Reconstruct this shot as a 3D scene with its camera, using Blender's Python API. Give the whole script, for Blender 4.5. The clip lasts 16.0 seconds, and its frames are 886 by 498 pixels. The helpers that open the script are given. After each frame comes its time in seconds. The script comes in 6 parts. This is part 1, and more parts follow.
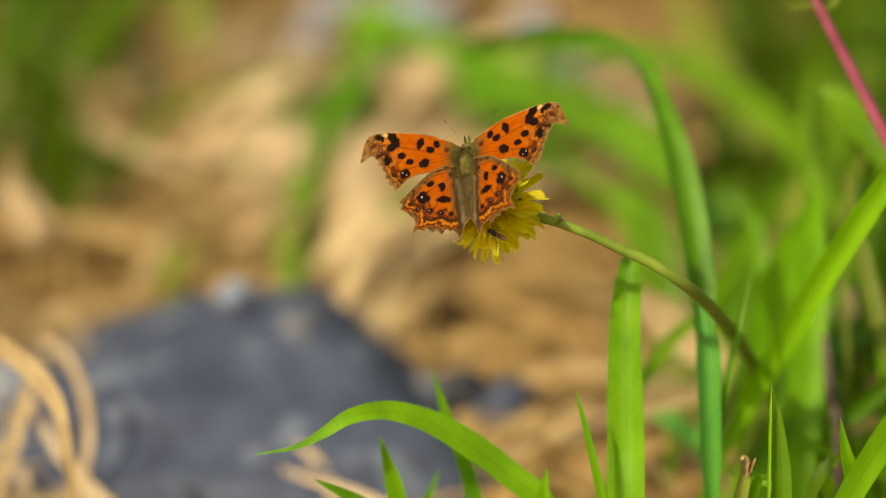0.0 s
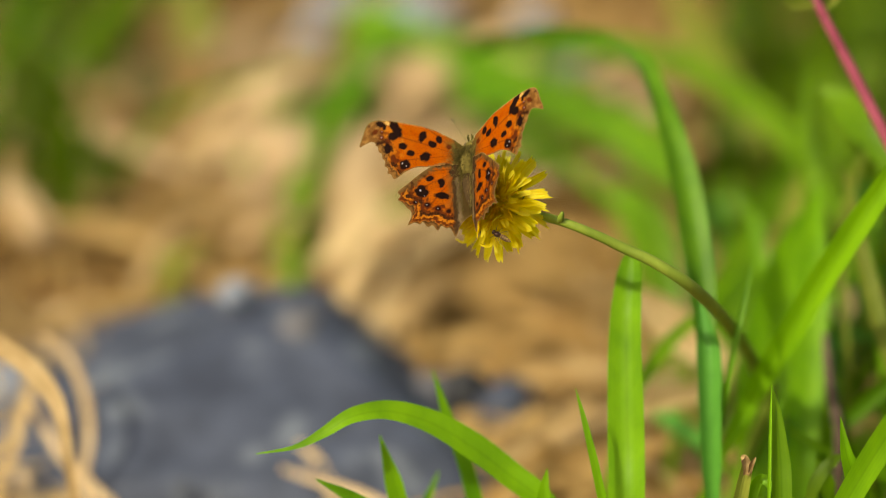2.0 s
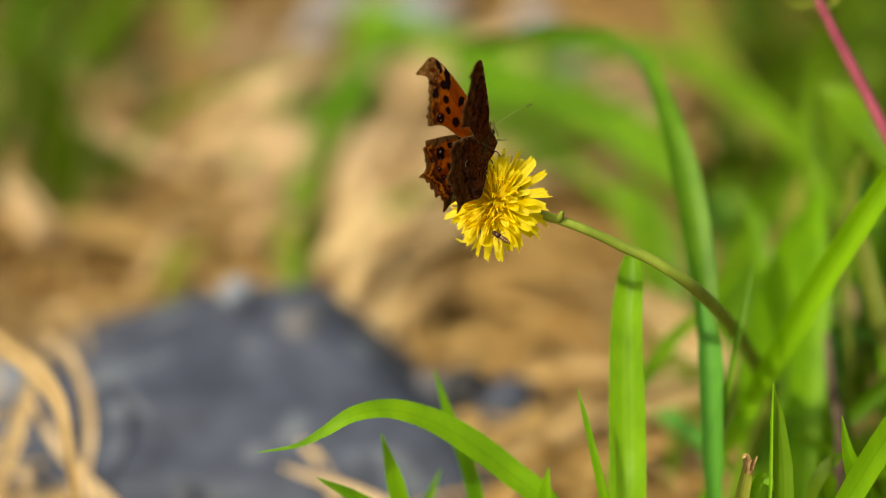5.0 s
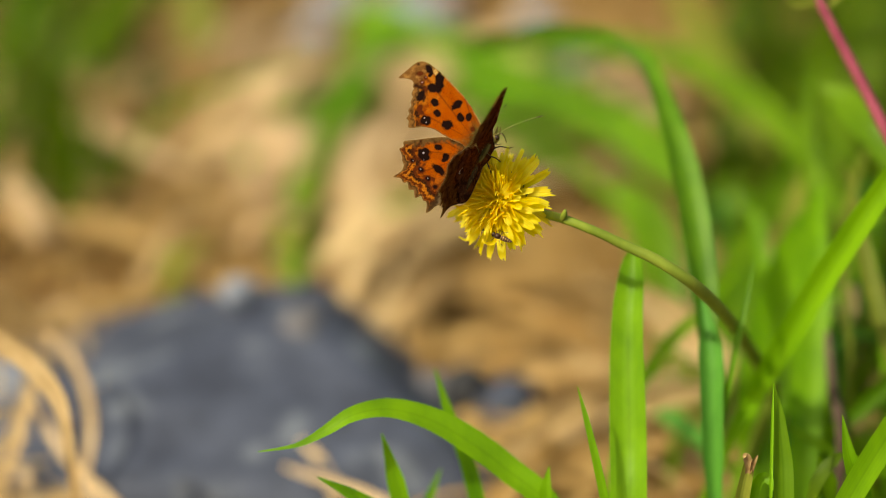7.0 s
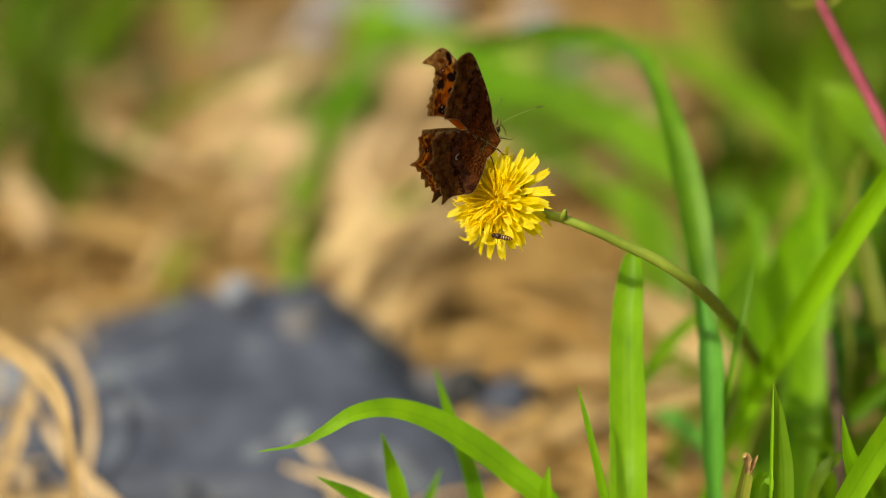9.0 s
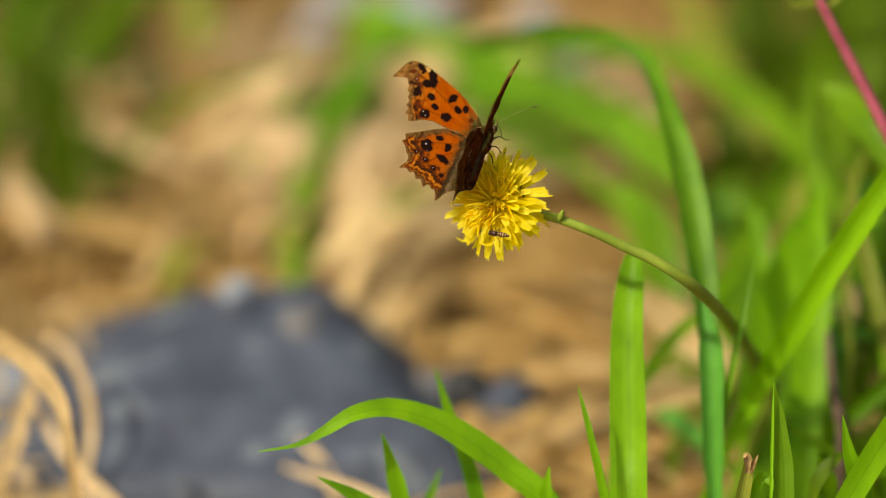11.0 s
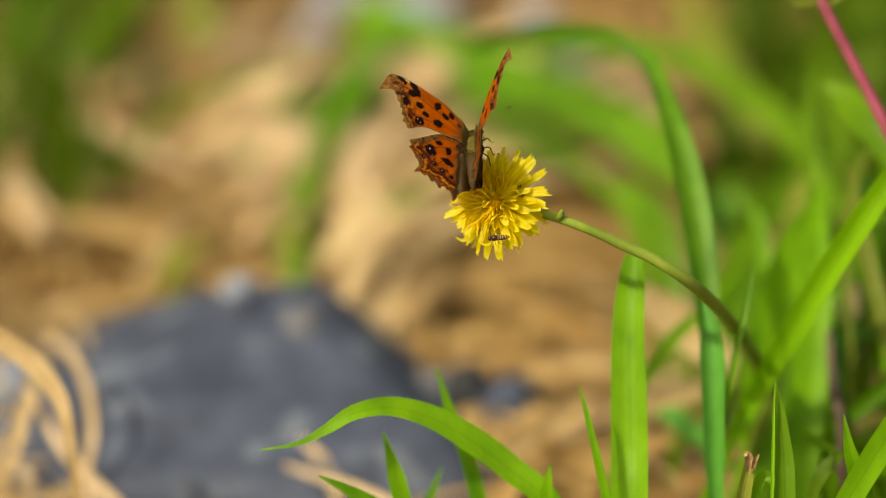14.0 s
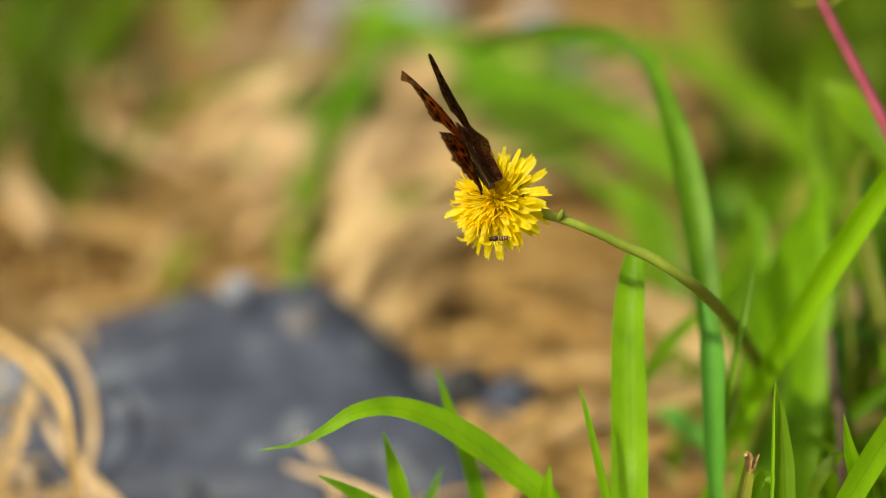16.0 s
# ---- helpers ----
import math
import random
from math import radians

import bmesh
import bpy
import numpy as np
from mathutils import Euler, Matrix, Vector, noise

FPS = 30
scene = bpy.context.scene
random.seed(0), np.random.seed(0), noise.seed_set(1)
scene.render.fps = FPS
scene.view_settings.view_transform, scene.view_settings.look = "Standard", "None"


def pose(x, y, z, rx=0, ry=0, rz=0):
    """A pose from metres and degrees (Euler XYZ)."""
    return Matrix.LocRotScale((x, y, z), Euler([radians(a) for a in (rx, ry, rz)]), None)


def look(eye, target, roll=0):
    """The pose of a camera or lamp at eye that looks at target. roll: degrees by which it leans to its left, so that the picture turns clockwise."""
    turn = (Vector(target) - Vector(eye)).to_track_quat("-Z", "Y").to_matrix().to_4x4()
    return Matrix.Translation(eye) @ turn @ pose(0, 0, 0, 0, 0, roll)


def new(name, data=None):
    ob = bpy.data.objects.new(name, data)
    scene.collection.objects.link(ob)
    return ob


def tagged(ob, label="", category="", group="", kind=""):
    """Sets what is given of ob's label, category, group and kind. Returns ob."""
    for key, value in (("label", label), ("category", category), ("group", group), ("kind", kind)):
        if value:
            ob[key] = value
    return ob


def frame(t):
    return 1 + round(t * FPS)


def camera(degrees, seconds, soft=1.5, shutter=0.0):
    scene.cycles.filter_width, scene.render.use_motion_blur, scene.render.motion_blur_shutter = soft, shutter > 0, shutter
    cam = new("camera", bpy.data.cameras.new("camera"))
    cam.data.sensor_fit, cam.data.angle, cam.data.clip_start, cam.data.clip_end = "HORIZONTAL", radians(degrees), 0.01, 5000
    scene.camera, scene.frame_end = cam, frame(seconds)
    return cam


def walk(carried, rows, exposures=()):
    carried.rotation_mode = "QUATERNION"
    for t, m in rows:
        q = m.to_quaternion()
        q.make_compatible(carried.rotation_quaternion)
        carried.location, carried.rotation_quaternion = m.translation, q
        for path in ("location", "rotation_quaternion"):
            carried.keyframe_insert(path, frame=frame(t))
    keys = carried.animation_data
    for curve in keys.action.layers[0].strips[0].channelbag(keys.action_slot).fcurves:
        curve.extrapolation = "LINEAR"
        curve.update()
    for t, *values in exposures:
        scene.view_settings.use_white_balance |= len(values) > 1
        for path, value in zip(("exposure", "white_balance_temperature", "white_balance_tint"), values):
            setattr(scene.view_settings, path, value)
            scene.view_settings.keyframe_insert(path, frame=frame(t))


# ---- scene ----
# Meadow litter in front of a hand-held telephoto lens: a comma butterfly on a yellow composite flower.
cam = camera(20, 16.0, soft=0.6)
cam.data.dof.use_dof = True
cam.data.dof.focus_distance = 0.5570
cam.data.dof.aperture_fstop = 3.9
cam.data.dof.aperture_blades = 9
EYE = (0, -0.50753, 0.35667)
walk(cam, [
    (0, look(EYE, (0.00050, 0.00021, 0.12046))),
    (2, look(EYE, (0.00044, 0.00017, 0.12037))),
    (4, look(EYE, (0.00025, 0.00009, 0.12019))),
    (6.5, look(EYE, (0.00000, 0.00000, 0.12000))),
    (9, look(EYE, (0.00000, -0.00003, 0.11994))),
    (12, look(EYE, (-0.00013, -0.00005, 0.11989))),
    (13.5, look(EYE, (-0.00028, -0.00016, 0.11966))),
    (16, look(EYE, (-0.00031, -0.00016, 0.11966))),
], [(0, 0.19, 8350, -3), (16, 0.19, 8350, -3)])

# ---- world and sun ----
SUN_WAY = Vector((-0.500, -0.420, 0.757)).normalized()
world = bpy.data.worlds.new("sky")
scene.world = world
world.use_nodes = True
wn = world.node_tree.nodes
sky = wn.new("ShaderNodeTexSky")
sky.sky_type = "NISHITA"
sky.sun_disc = False
sky.sun_elevation = math.asin(SUN_WAY.z)
sky.sun_rotation = math.atan2(SUN_WAY.x, SUN_WAY.y)
sky.air_density, sky.dust_density, sky.ozone_density = 1.0, 6.0, 1.0
wn["Background"].inputs["Strength"].default_value = 0.13
world.node_tree.links.new(sky.outputs["Color"], wn["Background"].inputs["Color"])
sun = new("sun", bpy.data.lights.new("sun", "SUN"))
sun.data.energy, sun.data.angle, sun.data.color = 3.3, radians(1.2), (1.0, 0.95, 0.86)
sun.matrix_world = look((0, 0, 0), -SUN_WAY)


# ---- materials ----
def surface(name, dark, light, scale=60, rough=0.6, bump=0.2, trans=0.0, rand=0.0, island=False,
            veins=0, spots=None, stretch=(1, 1, 1), coarse=0.12, glow=None):
    """Two-scale mottled surface: fine grain and broad stains, optional leaf veins and light passing through."""
    m = bpy.data.materials.new(name)
    m.use_nodes = True
    n, l = m.node_tree.nodes, m.node_tree.links.new
    out, bsdf = n["Material Output"], n["Principled BSDF"]
    co = n.new("ShaderNodeTexCoord")
    mp = n.new("ShaderNodeMapping")
    mp.inputs["Scale"].default_value = stretch
    l(co.outputs["Object"], mp.inputs["Vector"])
    fine = n.new("ShaderNodeTexNoise")
    fine.inputs["Scale"].default_value = scale
    fine.inputs["Detail"].default_value = 5
    broad = n.new("ShaderNodeTexNoise")
    broad.inputs["Scale"].default_value = scale * coarse
    broad.inputs["Detail"].default_value = 3
    l(mp.outputs[0], fine.inputs["Vector"])
    l(mp.outputs[0], broad.inputs["Vector"])
    add = n.new("ShaderNodeMath")
    add.operation = "ADD"
    l(fine.outputs["Fac"], add.inputs[0])
    l(broad.outputs["Fac"], add.inputs[1])
    ramp = n.new("ShaderNodeMapRange")
    ramp.inputs["From Min"].default_value, ramp.inputs["From Max"].default_value = 0.7, 1.3
    l(add.outputs[0], ramp.inputs["Value"])
    fac = ramp.outputs[0]
    if rand:
        seed = n.new("ShaderNodeNewGeometry" if island else "ShaderNodeObjectInfo")
        r = seed.outputs["Random Per Island" if island else "Random"]
        sc = n.new("ShaderNodeMath")
        sc.operation = "MULTIPLY_ADD"
        l(r, sc.inputs[0])
        sc.inputs[1].default_value, sc.inputs[2].default_value = 2 * rand, -rand
        ad = n.new("ShaderNodeMath")
        ad.operation = "ADD"
        ad.use_clamp = True
        l(fac, ad.inputs[0])
        l(sc.outputs[0], ad.inputs[1])
        fac = ad.outputs[0]
    mix = n.new("ShaderNodeMix")
    mix.data_type = "RGBA"
    l(fac, mix.inputs["Factor"])
    mix.inputs["A"].default_value, mix.inputs["B"].default_value = (*dark, 1), (*light, 1)
    color = mix.outputs["Result"]
    height = fine.outputs["Fac"]
    if spots:
        tint, sscale, level = spots
        sp = n.new("ShaderNodeTexNoise")
        sp.inputs["Scale"].default_value = sscale
        sp.inputs["Detail"].default_value = 4
        l(co.outputs["Object"], sp.inputs["Vector"])
        rg = n.new("ShaderNodeMapRange")
        rg.inputs["From Min"].default_value, rg.inputs["From Max"].default_value = level, level + 0.08
        l(sp.outputs["Fac"], rg.inputs["Value"])
        mx = n.new("ShaderNodeMix")
        mx.data_type = "RGBA"
        l(rg.outputs[0], mx.inputs["Factor"])
        l(color, mx.inputs["A"])
        mx.inputs["B"].default_value = (*tint, 1)
        color = mx.outputs["Result"]
    if veins:
        uv = n.new("ShaderNodeSeparateXYZ")
        l(co.outputs["UV"], uv.inputs[0])
        wv = n.new("ShaderNodeMath")
        wv.operation = "MULTIPLY"
        l(uv.outputs["X"], wv.inputs[0])
        wv.inputs[1].default_value = veins * 2 * math.pi
        sn = n.new("ShaderNodeMath")
        sn.operation = "SINE"
        l(wv.outputs[0], sn.inputs[0])
        dk = n.new("ShaderNodeMapRange")
        dk.inputs["From Min"].default_value, dk.inputs["From Max"].default_value = -1, 1
        dk.inputs["To Min"].default_value, dk.inputs["To Max"].default_value = 0.97, 1.02
        l(sn.outputs[0], dk.inputs["Value"])
        vm = n.new("ShaderNodeVectorMath")
        vm.operation = "SCALE"
        l(color, vm.inputs[0])
        l(dk.outputs[0], vm.inputs["Scale"])
        color = vm.outputs[0]
        off = n.new("ShaderNodeMath")
        off.operation = "SUBTRACT"
        l(uv.outputs["X"], off.inputs[0])
        off.inputs[1].default_value = 0.5
        ab = n.new("ShaderNodeMath")
        ab.operation = "ABSOLUTE"
        l(off.outputs[0], ab.inputs[0])
        rib = n.new("ShaderNodeMapRange")
        rib.inputs["From Min"].default_value, rib.inputs["From Max"].default_value = 0.015, 0.07
        rib.inputs["To Min"].default_value, rib.inputs["To Max"].default_value = 0.88, 1.0
        l(ab.outputs[0], rib.inputs["Value"])
        vr = n.new("ShaderNodeVectorMath")
        vr.operation = "SCALE"
        l(color, vr.inputs[0])
        l(rib.outputs[0], vr.inputs["Scale"])
        color = vr.outputs[0]
        ah = n.new("ShaderNodeMath")
        ah.operation = "ADD"
        l(sn.outputs[0], ah.inputs[0])
        l(height, ah.inputs[1])
        height = ah.outputs[0]
    l(color, bsdf.inputs["Base Color"])
    bsdf.inputs["Roughness"].default_value = rough
    bsdf.inputs["Specular IOR Level"].default_value = 0.2 if trans or rough > 0.78 else 0.4
    if bump:
        b = n.new("ShaderNodeBump")
        b.inputs["Strength"].default_value = bump
        b.inputs["Distance"].default_value = 0.0006
        l(height, b.inputs["Height"])
        l(b.outputs[0], bsdf.inputs["Normal"])
    if trans:
        tr = n.new("ShaderNodeBsdfTranslucent")
        if glow:
            gm = n.new("ShaderNodeVectorMath")
            gm.operation = "MULTIPLY"
            l(color, gm.inputs[0])
            gm.inputs[1].default_value = glow
            l(gm.outputs[0], tr.inputs["Color"])
        else:
            l(color, tr.inputs["Color"])
        ms = n.new("ShaderNodeMixShader")
        ms.inputs["Fac"].default_value = trans
        l(bsdf.outputs[0], ms.inputs[1])
        l(tr.outputs[0], ms.inputs[2])
        l(ms.outputs[0], out.inputs["Surface"])
    return m


def scales(name, rough, trans, through_gain):
    """Wing scales: colour from the pattern laid on the wing's points, dusty fine grain, light passing through."""
    m = bpy.data.materials.new(name)
    m.use_nodes = True
    n, l = m.node_tree.nodes, m.node_tree.links.new
    bsdf = n["Principled BSDF"]
    at = n.new("ShaderNodeAttribute")
    at.attribute_name = "pattern"
    co = n.new("ShaderNodeTexCoord")
    ns = n.new("ShaderNodeTexNoise")
    ns.inputs["Scale"].default_value = 2600
    ns.inputs["Detail"].default_value = 4
    l(co.outputs["Object"], ns.inputs["Vector"])
    rg = n.new("ShaderNodeMapRange")
    rg.inputs["To Min"].default_value, rg.inputs["To Max"].default_value = 0.72, 1.25
    l(ns.outputs["Fac"], rg.inputs["Value"])
    vm = n.new("ShaderNodeVectorMath")
    vm.operation = "SCALE"
    l(at.outputs["Color"], vm.inputs[0])
    l(rg.outputs[0], vm.inputs["Scale"])
    l(vm.outputs[0], bsdf.inputs["Base Color"])
    bsdf.inputs["Roughness"].default_value = rough
    bsdf.inputs["Specular IOR Level"].default_value = 0.04
    b = n.new("ShaderNodeBump")
    b.inputs["Strength"].default_value = 0.25
    b.inputs["Distance"].default_value = 0.0001
    l(ns.outputs["Fac"], b.inputs["Height"])
    l(b.outputs[0], bsdf.inputs["Normal"])
    tr = n.new("ShaderNodeBsdfTranslucent")
    gain = n.new("ShaderNodeVectorMath")
    gain.operation = "SCALE"
    gain.inputs["Scale"].default_value = through_gain
    l(vm.outputs[0], gain.inputs[0])
    l(gain.outputs[0], tr.inputs["Color"])
    ms = n.new("ShaderNodeMixShader")
    ms.inputs["Fac"].default_value = trans
    l(bsdf.outputs[0], ms.inputs[1])
    l(tr.outputs[0], ms.inputs[2])
    l(ms.outputs[0], n["Material Output"].inputs["Surface"])
    return m


SOIL = surface("soil", (0.070, 0.036, 0.012), (0.175, 0.098, 0.034), 90, 0.95, 0.9, spots=((0.24, 0.16, 0.08), 40, 0.58))
STRAW = surface("straw", (0.23, 0.118, 0.034), (0.56, 0.38, 0.165), 240, 0.7, 0.4, 0.22, 0.17, True, 4, coarse=0.055)
STALK = surface("dry_stalk", (0.45, 0.295, 0.135), (0.73, 0.545, 0.315), 200, 0.65, 0.5, 0.2, 0.35, False, 5, coarse=0.2)
STALK_RED = surface("reddish_stalk", (0.50, 0.345, 0.190), (0.77, 0.580, 0.375), 200, 0.65, 0.5, 0.2, 0.3, False, 5, coarse=0.2)
STONE = surface("grey_stone", (0.027, 0.034, 0.062), (0.066, 0.080, 0.134), 110, 0.75, 0.8, coarse=0.25,
                spots=((0.110, 0.128, 0.178), 55, 0.55))
# near-black colour standing for shadow, used on one added stone shape
SHADOW_STONE = surface("shadow_black_stone", (0.010, 0.011, 0.016), (0.028, 0.030, 0.042), 140, 0.7, 0.8, coarse=0.25)
STONE_DULL = surface("dull_stone", (0.085, 0.085, 0.105), (0.15, 0.145, 0.17), 150, 0.8, 0.7, coarse=0.2)
PEBBLE = surface("tan_pebble", (0.36, 0.25, 0.15), (0.52, 0.38, 0.24), 150, 0.8, 0.6, coarse=0.2)
STONE_PALE = surface("pale_stone", (0.18, 0.205, 0.28), (0.32, 0.345, 0.44), 150, 0.8, 0.7, coarse=0.2, rand=0.3)
GRASS = surface("grass_leaf", (0.086, 0.230, 0.010), (0.212, 0.44, 0.018), 160, 0.45, 0.03, 0.42, 0.25, False, 9,
                stretch=(1, 1, 0.3), glow=(1.15, 1.3, 0.6), spots=((0.20, 0.15, 0.03), 260, 0.73))
GRASS_COOL = surface("grass_sheath", (0.045, 0.19, 0.026), (0.11, 0.34, 0.050), 160, 0.45, 0.12, 0.30, 0.2, False, 9, stretch=(1, 1, 0.3))
GRASS_MID = surface("grass_mid_leaf", (0.050, 0.155, 0.010), (0.125, 0.285, 0.017), 140, 0.45, 0.08, 0.38, 0.25, False, 7, stretch=(1, 1, 0.3), glow=(1.2, 1.2, 0.7))
# grass green darkened in colour to stand for shade on the leaves
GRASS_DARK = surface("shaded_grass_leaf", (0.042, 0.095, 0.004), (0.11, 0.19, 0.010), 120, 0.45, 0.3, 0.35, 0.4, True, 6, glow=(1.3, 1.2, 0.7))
# darkest grass copy, with shade put into its colour
GRASS_SHADE = surface("shade_darkened_grass_leaf", (0.030, 0.050, 0.003), (0.075, 0.105, 0.008), 120, 0.5, 0.3, 0.2, 0.3, False, 6)
GRASS_FAR = surface("grass_far_leaf", (0.074, 0.180, 0.006), (0.148, 0.29, 0.013), 90, 0.45, 0.05, 0.42, 0.35, False, 5, glow=(1.3, 1.2, 0.7))
# grass green brightened in colour to pass for well-lit far leaves
GRASS_PALE = surface("brightened_grass_leaf", (0.095, 0.245, 0.012), (0.20, 0.40, 0.028), 90, 0.5, 0.2, 0.45, 0.3, False, 5, glow=(1.25, 1.2, 0.7))
OLIVE = surface("yellowing_grass_leaf", (0.15, 0.19, 0.022), (0.29, 0.32, 0.055), 90, 0.5, 0.2, 0.4, 0.3, False, 5)
PETAL = surface("yellow_petal", (0.90, 0.745, 0.03), (0.96, 0.87, 0.11), 420, 0.5, 0.25, 0.62, 0.35, False, 4, coarse=0.25, glow=(1.15, 1.1, 0.5))
FLORET = surface("orange_floret", (0.88, 0.64, 0.025), (0.95, 0.82, 0.075), 500, 0.55, 0.3, 0.5, 0.5)
BRACT = surface("green_bract", (0.05, 0.11, 0.02), (0.13, 0.22, 0.05), 500, 0.6, 0.4, 0.1, 0.3)
STEM = surface("flower_stem", (0.150, 0.215, 0.028), (0.25, 0.325, 0.050), 300, 0.5, 0.4, 0.12, stretch=(1, 1, 0.25), spots=((0.27, 0.24, 0.06), 120, 0.7))
PINK = surface("pink_stem", (0.20, 0.030, 0.065), (0.33, 0.065, 0.115), 220, 0.4, 0.3, 0.1)
DEAD = surface("dead_stem", (0.055, 0.035, 0.030), (0.13, 0.085, 0.07), 300, 0.8, 0.4)
FUR = surface("olive_fur", (0.050, 0.040, 0.008), (0.20, 0.155, 0.04), 900, 0.9, 0.05, 0.15, 0.5, True)
ABDOMEN = surface("brown_abdomen", (0.030, 0.016, 0.006), (0.085, 0.048, 0.018), 1200, 0.85, 0.06, coarse=0.3)
CHITIN = surface("dark_chitin", (0.035, 0.018, 0.009), (0.11, 0.060, 0.026), 1500, 0.4, 0.3)
ANTENNA = surface("antenna", (0.16, 0.15, 0.05), (0.34, 0.30, 0.12), 2500, 0.55, 0.2)
EYE_MAT = surface("insect_eye", (0.02, 0.012, 0.008), (0.05, 0.025, 0.015), 4000, 0.2, 0.1)
AMBER = surface("amber_band", (0.42, 0.26, 0.08), (0.60, 0.42, 0.15), 3000, 0.4, 0.1)
BLACKISH = surface("black_band", (0.024, 0.008, 0.005), (0.06, 0.020, 0.012), 3000, 0.3, 0.1)
DRY_TIP = surface("withered_tip", (0.16, 0.085, 0.03), (0.52, 0.38, 0.19), 500, 0.8, 0.7)
SCALES_UP = scales("upper_wing_scales", 0.75, 0.22, 1.2)
SCALES_DOWN = scales("under_wing_scales", 0.85, 0.45, 2.4)
MEMBRANE = bpy.data.materials.new("clear_membrane")
MEMBRANE.use_nodes = True
MEMBRANE.node_tree.nodes["Principled BSDF"].inputs["Base Color"].default_value = (0.8, 0.75, 0.6, 1)
MEMBRANE.node_tree.nodes["Principled BSDF"].inputs["Transmission Weight"].default_value = 0.9
MEMBRANE.node_tree.nodes["Principled BSDF"].inputs["Roughness"].default_value = 0.25
MEMBRANE.node_tree.nodes["Principled BSDF"].inputs["Alpha"].default_value = 0.05


# ---- builders ----
def thing(name, label, category, place=(0, 0, 0), group=""):
    ob = new(name)
    ob.empty_display_size = 0.005
    ob.location = place
    return tagged(ob, label, category, group)


def link(name, mesh, material, parent=None, label=""):
    if material is not None and not mesh.materials:
        mesh.materials.append(material)
    ob = new(name, mesh)
    if parent is not None:
        ob.parent = parent
    return tagged(ob, label) if label else ob


def part(name, bm, material, parent=None, label="", smooth=True):
    """One bmesh as one mesh object under a thing or a part."""
    mesh = bpy.data.meshes.new(name)
    bm.to_mesh(mesh)
    bm.free()
    if smooth:
        mesh.shade_smooth()
    return link(name, mesh, material, parent, label)


def curve_points(points, n):
    """Catmull-Rom line through the points, n samples."""
    p = [Vector(q) for q in points]
    p = [p[0] * 2 - p[1]] + p + [p[-1] * 2 - p[-2]]
    out = []
    for i in range(n):
        u = i / (n - 1) * (len(p) - 3)
        k = min(int(u), len(p) - 4)
        t = u - k
        a, b, c, d = p[k:k + 4]
        out.append(0.5 * (2 * b + (c - a) * t + (2 * a - 5 * b + 4 * c - d) * t * t + (3 * b - a - 3 * c + d) * t ** 3))
    return out


def value_at(values, u):
    k = min(int(u * (len(values) - 1)), len(values) - 2)
    t = u * (len(values) - 1) - k
    return values[k] * (1 - t) + values[k + 1] * t


def ribbon(verts, faces, uvs, points, widths, facing=(0, -0.9, 0.42), fold=0.25, n=28, twist=0.0, across=4):
    """Adds a leaf blade: a folded strip along a line, its width going through the widths given."""
    line = curve_points(points, n)
    base = len(verts)
    hint = Vector(facing)
    for i, c in enumerate(line):
        tan = (line[min(i + 1, n - 1)] - line[max(i - 1, 0)]).normalized()
        u = i / (n - 1)
        side = tan.cross(hint)
        side = side.normalized() if side.length > 1e-6 else Vector((1, 0, 0))
        side = Matrix.Rotation(twist * (u - 0.5), 3, tan) @ side
        nor = side.cross(tan)
        w = value_at(widths, u) / 2
        for j in range(across + 1):
            s = j / across * 2 - 1
            verts.append(c + side * (s * w) - nor * (fold * w * (1 - abs(s))))
            uvs.append((j / across, u))
    for i in range(n - 1):
        for j in range(across):
            a = base + i * (across + 1) + j
            faces.append((a, a + 1, a + across + 2, a + across + 1))


def strip_mesh(name, verts, faces, uvs):
    mesh = bpy.data.meshes.new(name)
    mesh.from_pydata([tuple(v) for v in verts], [], faces)
    layer = mesh.uv_layers.new(name="UVMap")
    loops = np.empty(len(mesh.loops), dtype=np.int32)
    mesh.loops.foreach_get("vertex_index", loops)
    layer.data.foreach_set("uv", np.array(uvs, dtype=np.float32)[loops].ravel())
    mesh.shade_smooth()
    return mesh


def rooted(points, reach=0.35):
    """Leads the lower end of a line into the ground."""
    first, second = Vector(points[0]), Vector(points[1])
    if first.z < 0.006:
        return list(points)
    run = (first - second)
    run.z = 0
    run = run.normalized() * first.z * reach if run.length > 1e-6 else Vector()
    foot = Vector((first.x + run.x, first.y + run.y, -0.006))
    return [tuple(foot), tuple(foot.lerp(first, 0.55) + Vector((0, 0, 0.08 * first.z)))] + list(points)


def blade(plant, points, widths, material=GRASS, root=True, name="leaf_blade", label="", **kw):
    """One grass blade as a part of its plant."""
    verts, faces, uvs = [], [], []
    if root:
        more = rooted(points)
        widths = [widths[0]] * (len(more) - len(points)) + list(widths)
        points = more
    ribbon(verts, faces, uvs, points, widths, **kw)
    return link(name, strip_mesh(name, verts, faces, uvs), material, plant, label)


